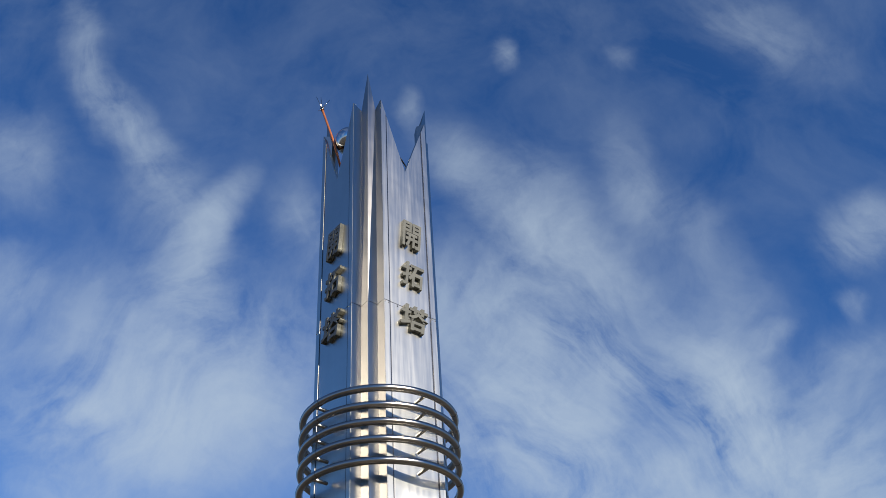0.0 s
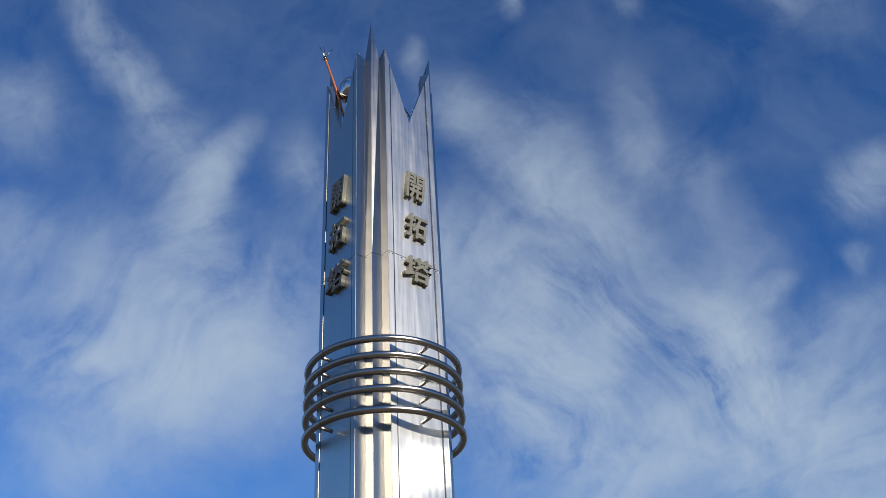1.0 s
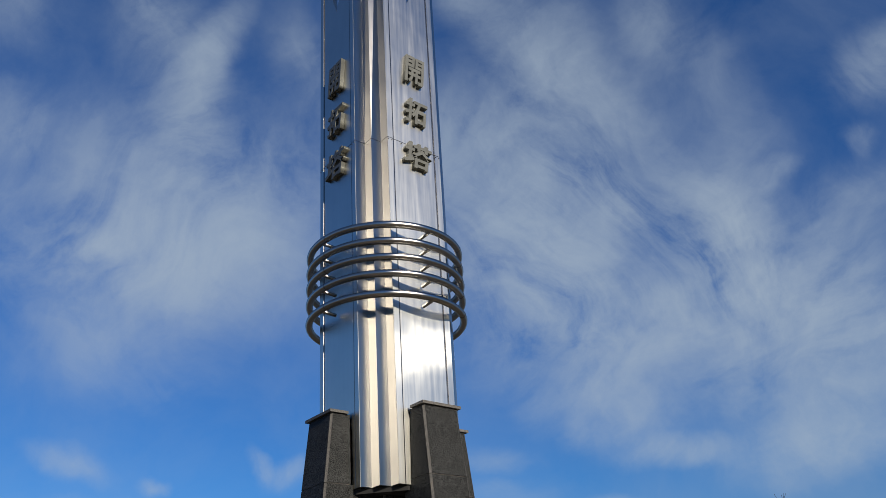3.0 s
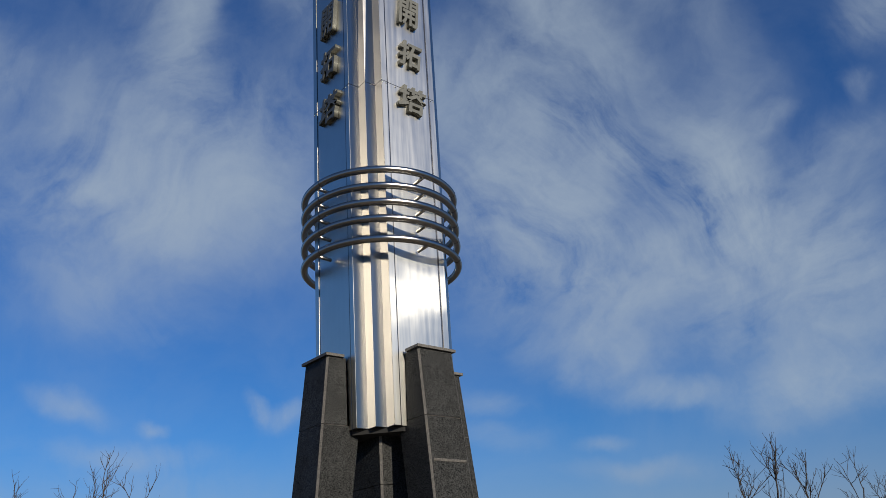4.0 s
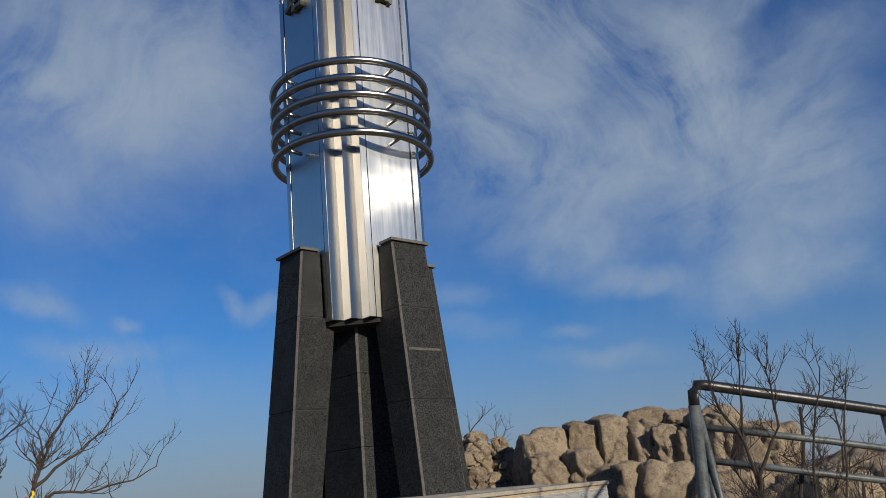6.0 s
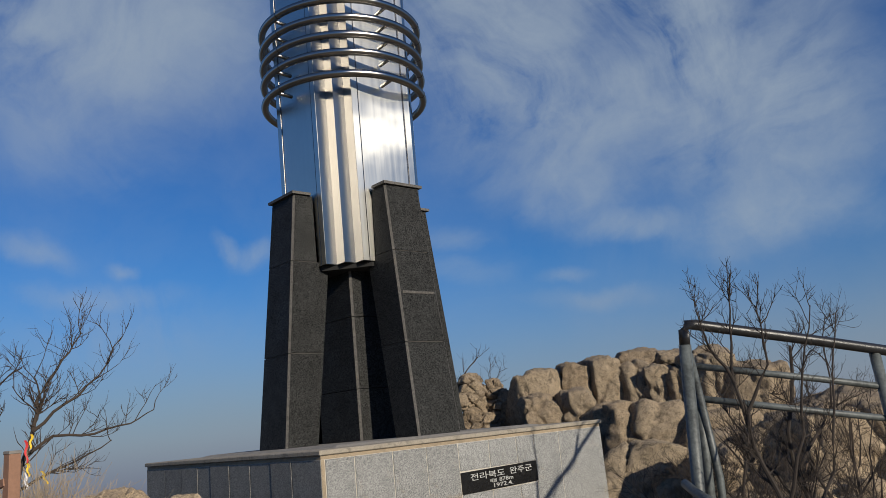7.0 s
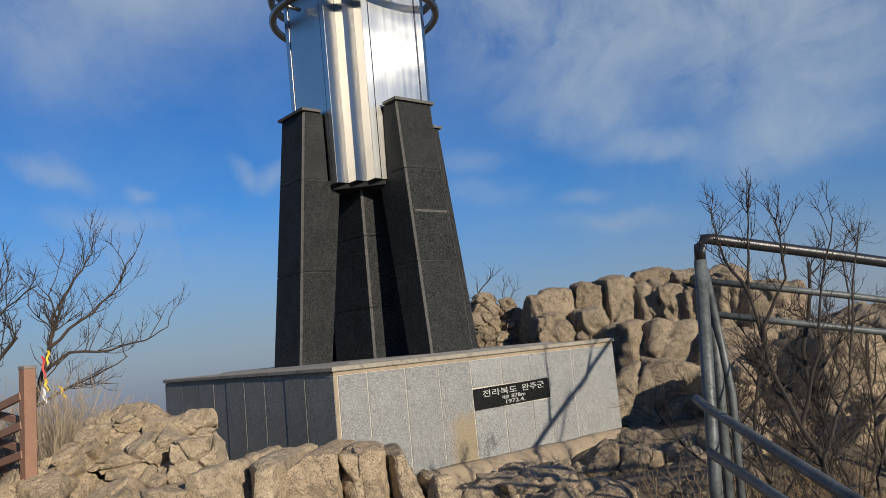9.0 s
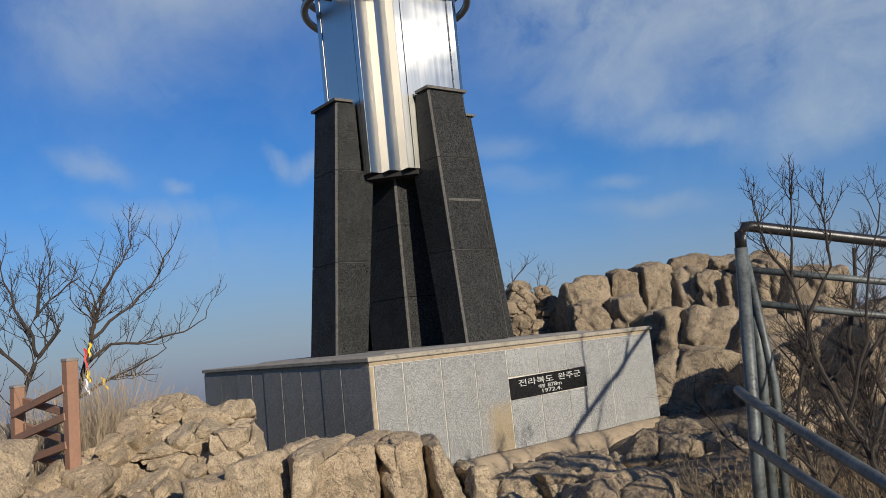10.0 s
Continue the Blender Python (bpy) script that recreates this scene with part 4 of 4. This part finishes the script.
# ---------------------------------------------------------------- bare trees and shrubs
class Twigs:
    """Collects tapered twig segments into one mesh."""

    def __init__(self, seed):
        self.v, self.f, self.rnd = [], [], random.Random(seed)

    def line(self, pts, r0, r1, sides=5):
        n = len(pts)
        v, f = tube_data(pts, [r0 + (r1 - r0) * i / (n - 1) for i in range(n)], sides)
        k = len(self.v)
        self.v += v
        self.f += [tuple(i + k for i in face) for face in f]

    def wander(self, start, way, length, steps, jitter, lift):
        pts, d, p = [start], way.normalized(), start.copy()
        for _ in range(steps):
            d = (d + Vector([self.rnd.uniform(-1, 1) for _ in range(3)]) * jitter + Vector((0, 0, lift))).normalized()
            p = p + d * (length / steps)
            pts.append(p.copy())
        return pts

    def sprout(self, pts, length, r, depth, count, lift=0.10, jitter=0.28, flat=0.5):
        """Side twigs along a branch, and twigs on those."""
        if depth == 0:
            return
        for _ in range(count):
            t = self.rnd.uniform(0.15, 1.0) * (len(pts) - 1)
            i = min(int(t), len(pts) - 2)
            p = pts[i].lerp(pts[i + 1], t - i)
            along = (pts[i + 1] - pts[i]).normalized()
            side = Vector((self.rnd.uniform(-1, 1), self.rnd.uniform(-1, 1) * flat, self.rnd.uniform(-0.5, 1)))
            ln = length * self.rnd.uniform(0.5, 1.15)
            sub = self.wander(p, along * 0.7 + side, ln, 4, jitter, lift)
            self.line(sub, r, r * 0.45, 4)
            if depth == 1 and self.rnd.random() < 0.5:
                e = sub[-1]
                self.line([e, e + Vector((0, 0, r * 3.2))], r * 1.25, r * 0.7, 4)
            self.sprout(sub, length * 0.55, r * 0.62, depth - 1, max(2, int(count * 0.55)), lift, jitter, flat)

    def mesh(self, name, mat):
        return mesh_of(name, self.v, self.f, mat)


def bare_tree(name, label, limbs, mat, seed, r0, twig_len, depth=3, count=6, flat=0.5, lift=0.1, r_twig=0.3, category="tree"):
    """A leafless tree: limbs through given points, and a crown of twigs grown on them."""
    base = Vector(limbs[0][0])
    tree = thing(name, label, category, at=base)
    wood, crown = Twigs(seed), Twigs(seed + 1)
    for k, limb in enumerate(limbs):
        raw = [Vector(p) - base for p in limb]
        pts = []
        for a, b in zip(raw, raw[1:]):
            for t in (0, 0.34, 0.67):
                j = 0.02 * (b - a).length if t else 0
                pts.append(a.lerp(b, t) + Vector([wood.rnd.uniform(-1, 1) * j * 2 for _ in range(3)]))
        pts.append(raw[-1])
        ra = r0 if k == 0 else r0 * 0.62
        wood.line(pts, ra, ra * (0.55 if k == 0 else 0.25), 7)
        crown.sprout(pts[2:] if k == 0 else pts, twig_len, ra * r_twig, depth, count, lift, 0.28, flat)
    part("trunk", wood.mesh("trunk", mat), tree)
    part("crown", crown.mesh("crown", mat), tree, "bare twigs with small buds")
    return tree


bare_tree("tree", "small bare tree with crooked grey limbs and ribbons at the edge", [
    [(-2.759, -2.030, -0.724), (-2.711, -2.010, -0.297), (-2.663, -1.980, 0.003), (-2.586, -1.950, 0.303), (-2.547, -1.930, 0.564)],
    [(-2.576, -1.950, 0.351), (-2.372, -1.860, 0.545), (-2.140, -1.780, 0.748), (-1.965, -1.720, 1.067)],
    [(-2.566, -1.940, 0.535), (-2.478, -1.900, 0.738), (-2.343, -1.850, 0.951), (-2.256, -1.820, 1.106)],
    [(-2.624, -1.960, 0.177), (-2.450, -1.890, 0.303), (-2.168, -1.790, 0.293), (-1.917, -1.700, 0.351), (-1.743, -1.650, 0.448)],
    [(-2.692, -2.000, -0.094), (-2.469, -1.950, 0.020), (-2.275, -1.880, 0.097), (-2.034, -1.800, 0.233)],
    [(-2.576, -1.950, 0.389), (-2.527, -1.920, 0.564), (-2.576, -1.940, 0.777)]], BARK, 11, 0.023, 0.30, 3, 9, 0.5, 0.12, 0.27)
bare_tree("tree", "small bare tree with many twigs at the summit's edge", [
    [(-3.341, -1.750, -0.750), (-3.282, -1.730, -0.257), (-3.215, -1.700, 0.052), (-3.128, -1.650, 0.266), (-2.982, -1.580, 0.479)],
    [(-3.146, -1.660, 0.266), (-3.185, -1.680, 0.507), (-3.040, -1.610, 0.730), (-2.837, -1.520, 0.895)],
    [(-3.185, -1.680, 0.460), (-3.272, -1.730, 0.663), (-3.359, -1.770, 1.041)],
    [(-3.128, -1.650, 0.595), (-3.118, -1.650, 0.779), (-3.002, -1.590, 1.059)],
    [(-3.195, -1.700, 0.120), (-3.437, -1.750, 0.413), (-3.631, -1.800, 0.803)]], BARK_DARK, 21, 0.026, 0.30, 3, 9, 0.5, 0.12, 0.25)
bare_tree("shrub", "dark bare shrub with budding twigs beside the railing", [
    [(1.607, -5.700, -1.274), (1.530, -5.720, -0.569), (1.453, -5.670, -0.317), (1.384, -5.640, -0.086), (1.375, -5.630, 0.079)],
    [(1.384, -5.640, -0.086), (1.356, -5.620, 0.166), (1.375, -5.630, 0.360), (1.404, -5.650, 0.554)],
    [(1.356, -5.620, 0.166), (1.297, -5.590, 0.292), (1.278, -5.580, 0.438)],
    [(1.384, -5.640, 0.040), (1.472, -5.680, 0.205), (1.462, -5.680, 0.428)],
    [(1.453, -5.670, -0.317), (1.539, -5.720, -0.056), (1.569, -5.740, 0.176), (1.626, -5.770, 0.399)],
    [(1.433, -5.660, -0.240), (1.375, -5.630, -0.163), (1.346, -5.620, -0.037)],
    [(1.491, -5.700, -0.453), (1.695, -5.600, -0.204), (1.791, -5.550, 0.139), (1.888, -5.500, 0.386)]], BARK_DARK, 31, 0.012, 0.13, 3, 10, 0.7, 0.14, 0.30, "shrub")
bare_tree("shrub", "dark bare shrub with budding twigs beyond the railing", [
    [(2.130, -4.550, -1.172), (2.178, -4.500, -0.588), (2.130, -4.500, -0.105), (2.227, -4.500, 0.332)],
    [(2.168, -4.500, -0.492), (1.936, -4.500, -0.206), (1.791, -4.500, 0.130)],
    [(2.149, -4.500, -0.298), (2.420, -4.450, 0.000), (2.517, -4.400, 0.488)],
    [(2.130, -4.500, -0.685), (1.839, -4.500, -0.449), (1.646, -4.500, -0.260)],
    [(2.168, -4.500, -0.685), (2.469, -4.500, -0.436), (2.759, -4.500, -0.090)]], BARK_DARK, 41, 0.015, 0.22, 3, 12, 0.6, 0.10, 0.26, "shrub")
bare_tree("shrub", "tangled bare shrub against the rock face", [
    [(1.936, -3.900, -1.248), (2.034, -3.800, -0.758), (1.936, -3.800, -0.421)],
    [(2.014, -3.800, -0.855), (2.324, -3.750, -0.460), (2.517, -3.700, -0.115)],
    [(1.985, -3.800, -0.855), (1.695, -3.800, -0.619), (1.549, -3.800, -0.378)],
    [(2.517, -3.700, -1.132), (2.614, -3.700, -0.550), (2.808, -3.700, -0.061)]], BARK_DARK, 51, 0.015, 0.28, 3, 11, 0.6, 0.06, 0.22, "shrub")
bare_tree("shrub", "tangled bare shrub below the pipe rails", [
    [(1.75, -4.75, -1.2), (1.80, -4.7, -0.85), (1.72, -4.7, -0.5), (1.80, -4.68, -0.2)],
    [(1.80, -4.7, -0.8), (2.05, -4.7, -0.5), (2.2, -4.7, -0.2)],
    [(1.78, -4.7, -0.7), (1.6, -4.7, -0.5), (1.55, -4.7, -0.3)],
    [(2.15, -4.9, -1.2), (2.2, -4.85, -0.7), (2.35, -4.8, -0.35), (2.4, -4.8, 0.05)]], BARK_DARK, 91, 0.012, 0.24, 3, 10, 0.7, 0.05, 0.26, "shrub")
bare_tree("shrub", "dark bare shrub at the foot of the rock face", [
    [(2.9, -3.4, -1.1), (2.95, -3.35, -0.6), (2.8, -3.3, -0.2)],
    [(2.93, -3.4, -0.8), (3.2, -3.35, -0.4), (3.3, -3.3, 0.0)],
    [(2.3, -3.0, -1.0), (2.35, -3.0, -0.6), (2.2, -3.0, -0.3)],
    [(2.34, -3.0, -0.75), (2.6, -3.0, -0.45), (2.7, -3.0, -0.15)]], BARK_DARK, 95, 0.014, 0.26, 3, 9, 0.7, 0.05, 0.24, "shrub")
bare_tree("shrub", "pale dry brush with thin upright stalks behind the timber fence", [
    [(-2.75, -2.15, -0.95), (-2.72, -2.13, -0.6), (-2.70, -2.12, -0.2)],
    [(-2.70, -2.15, -0.9), (-2.62, -2.13, -0.5), (-2.50, -2.12, -0.22)],
    [(-2.60, -2.10, -0.9), (-2.48, -2.08, -0.5), (-2.32, -2.06, -0.18)],
    [(-2.50, -2.10, -0.9), (-2.36, -2.08, -0.55), (-2.18, -2.06, -0.35)],
    [(-2.82, -2.15, -0.9), (-2.88, -2.13, -0.5), (-2.86, -2.12, -0.15)]], BRUSH, 77, 0.007, 0.26, 3, 8, 0.6, 0.22, 0.5, "shrub")
bare_tree("tree", "leaning bare tree beyond the railing, shading the plinth", [
    [(3.7, -5.25, -1.4), (3.25, -4.95, -0.2), (3.33, -4.85, 0.58), (3.85, -4.47, 1.03), (4.37, -4.09, 1.48), (5.0, -3.7, 2.0)],
    [(3.6, -4.65, 0.82), (3.64, -4.62, 1.2), (3.6, -4.6, 1.7)],
    [(4.1, -4.3, 1.25), (4.2, -4.25, 1.5), (4.5, -4.2, 1.8)],
    [(3.7, -5.25, -1.4), (3.55, -4.85, -0.2), (3.66, -4.68, 0.5), (3.85, -4.47, 1.03)]], BARK_DARK, 61, 0.034, 0.34, 3, 6, 0.6, 0.1, 0.16)
bare_tree("shrub", "thin bare bush showing over the rocks behind", [
    [(1.210, 2.550, -0.019), (1.259, 2.520, 0.560), (1.394, 2.500, 0.783), (1.569, 2.480, 0.957)],
    [(1.240, 2.520, 0.464), (1.161, 2.500, 0.752), (1.114, 2.500, 0.994)],
    [(1.646, 2.500, -0.019), (1.713, 2.460, 0.512), (1.849, 2.430, 0.734), (1.965, 2.410, 0.773)],
    [(1.705, 2.460, 0.464), (1.695, 2.450, 0.705), (1.743, 2.450, 0.851)]], BARK, 71, 0.012, 0.2, 2, 8, 0.6, 0.12, 0.3, "shrub")


# more of the same thicket between the railing and the rock face
for k, (x, y, tall) in enumerate(((2.95, -3.75, 1.0), (2.65, -3.35, 0.85), (2.3, -3.9, 0.8), (2.45, -4.25, 1.0), (1.95, -4.95, 0.75), (2.62, -4.85, 0.95))):
    rs = random.Random(300 + k)
    z = ground_height(x, y) - 0.05
    stems = []
    for j in range(5):
        a, lean = rs.uniform(0, 6.28), rs.uniform(0.15, 0.5)
        stems.append([(x, y, z), (x + math.cos(a) * lean * 0.3, y + math.sin(a) * lean * 0.3, z + tall * rs.uniform(0.3, 0.45)),
                      (x + math.cos(a + 0.5) * lean * 0.8, y + math.sin(a + 0.5) * lean * 0.6, z + tall * rs.uniform(0.75, 1.0))])
    bare_tree("shrub", "tangle of thin bare brown twigs beyond the railing", stems, (BARK, BARK_DARK, TWIG)[k % 3], 310 + 2 * k, 0.010, 0.22, 3, 8, 0.7, 0.08, 0.30, "shrub")


def grass(name, label, n, spread, mat, seed, height, r=0.0022):
    """A patch of dry stalks."""
    t = Twigs(seed)
    for _ in range(n):
        x, y = spread(t.rnd)
        p = Vector((x, y, ground_height(x, y) - 0.03))
        d = Vector((t.rnd.uniform(-0.5, 0.5), t.rnd.uniform(-0.5, 0.5), 1))
        pts = t.wander(p, d, height * t.rnd.uniform(0.4, 1.1), 3, 0.25, -0.05)
        t.line(pts, r, r * 0.4, 3)
        if t.rnd.random() < 0.5:
            t.sprout(pts, height * 0.3, r * 0.7, 1, 3)
    tagged(new(name, t.mesh(name, mat)), label, "grass", kind="stuff")


grass("dry_grass", "tufts of dry straw-coloured grass below the railing", 600, lambda r: (r.uniform(1.45, 2.6), r.uniform(-5.3, -3.8)), STRAW, 81, 0.40)
grass("dry_brush", "dry grey-brown brush behind the outcrop", 2000, lambda r: (min(-2.15, r.gauss(-2.6, 0.3)), r.gauss(-2.2, 0.3)), plain("dry_brush_stems", (0.30, 0.235, 0.16), 0.9), 83, 0.85, 0.0026)
grass("dry_brush", "dry brush along the plinth's far end", 250, lambda r: (r.uniform(-2.4, -1.7), r.gauss(-1.6, 0.25)), plain("pale_brush_stems", (0.26, 0.2, 0.14), 0.9), 85, 0.7, 0.0025)


def ribbon(label, a, b, width, mat):
    """A cloth strip hanging between two points, slightly twisted."""
    a, b = Vector(a), Vector(b)
    v, f = [], []
    n = 8
    for i in range(n + 1):
        t = i / n
        p = a.lerp(b, t) + Vector((0.008 * math.sin(t * 9), 0.01 * math.sin(t * 5), 0))
        w = Vector((math.cos(t * 1.2), 0.5 * math.sin(t * 1.2), 0)) * width / 2
        th = Vector((0, 0.002, 0))
        v += [p - w - th, p + w - th, p + w + th, p - w + th]
    for i in range(n):
        for j in range(4):
            k = (j + 1) % 4
            f.append((i * 4 + j, i * 4 + k, i * 4 + 4 + k, i * 4 + 4 + j))
    f += [(3, 2, 1, 0), (n * 4, n * 4 + 1, n * 4 + 2, n * 4 + 3)]
    tagged(new("ribbon", mesh_of("ribbon", v, f, mat)), label, "ribbon", "ribbons in the tree")


ribbon("red cloth ribbon tied to the bare tree", (-2.517, -2.240, 0.280), (-2.498, -2.240, 0.116), 0.018, RED)
ribbon("yellow cloth ribbon tied to the bare tree", (-2.474, -2.240, 0.319), (-2.478, -2.240, 0.212), 0.017, YELLOW)
ribbon("yellow cloth ribbon hanging from the bare tree", (-2.503, -2.240, 0.116), (-2.483, -2.240, 0.019), 0.021, YELLOW)
ribbon("white cloth ribbon hanging from the bare tree", (-2.517, -2.230, 0.049), (-2.498, -2.240, -0.069), 0.024, WHITE)
ribbon("yellow cloth ribbon caught in the brush", (-2.420, -2.190, 0.049), (-2.372, -2.190, -0.049), 0.018, YELLOW)
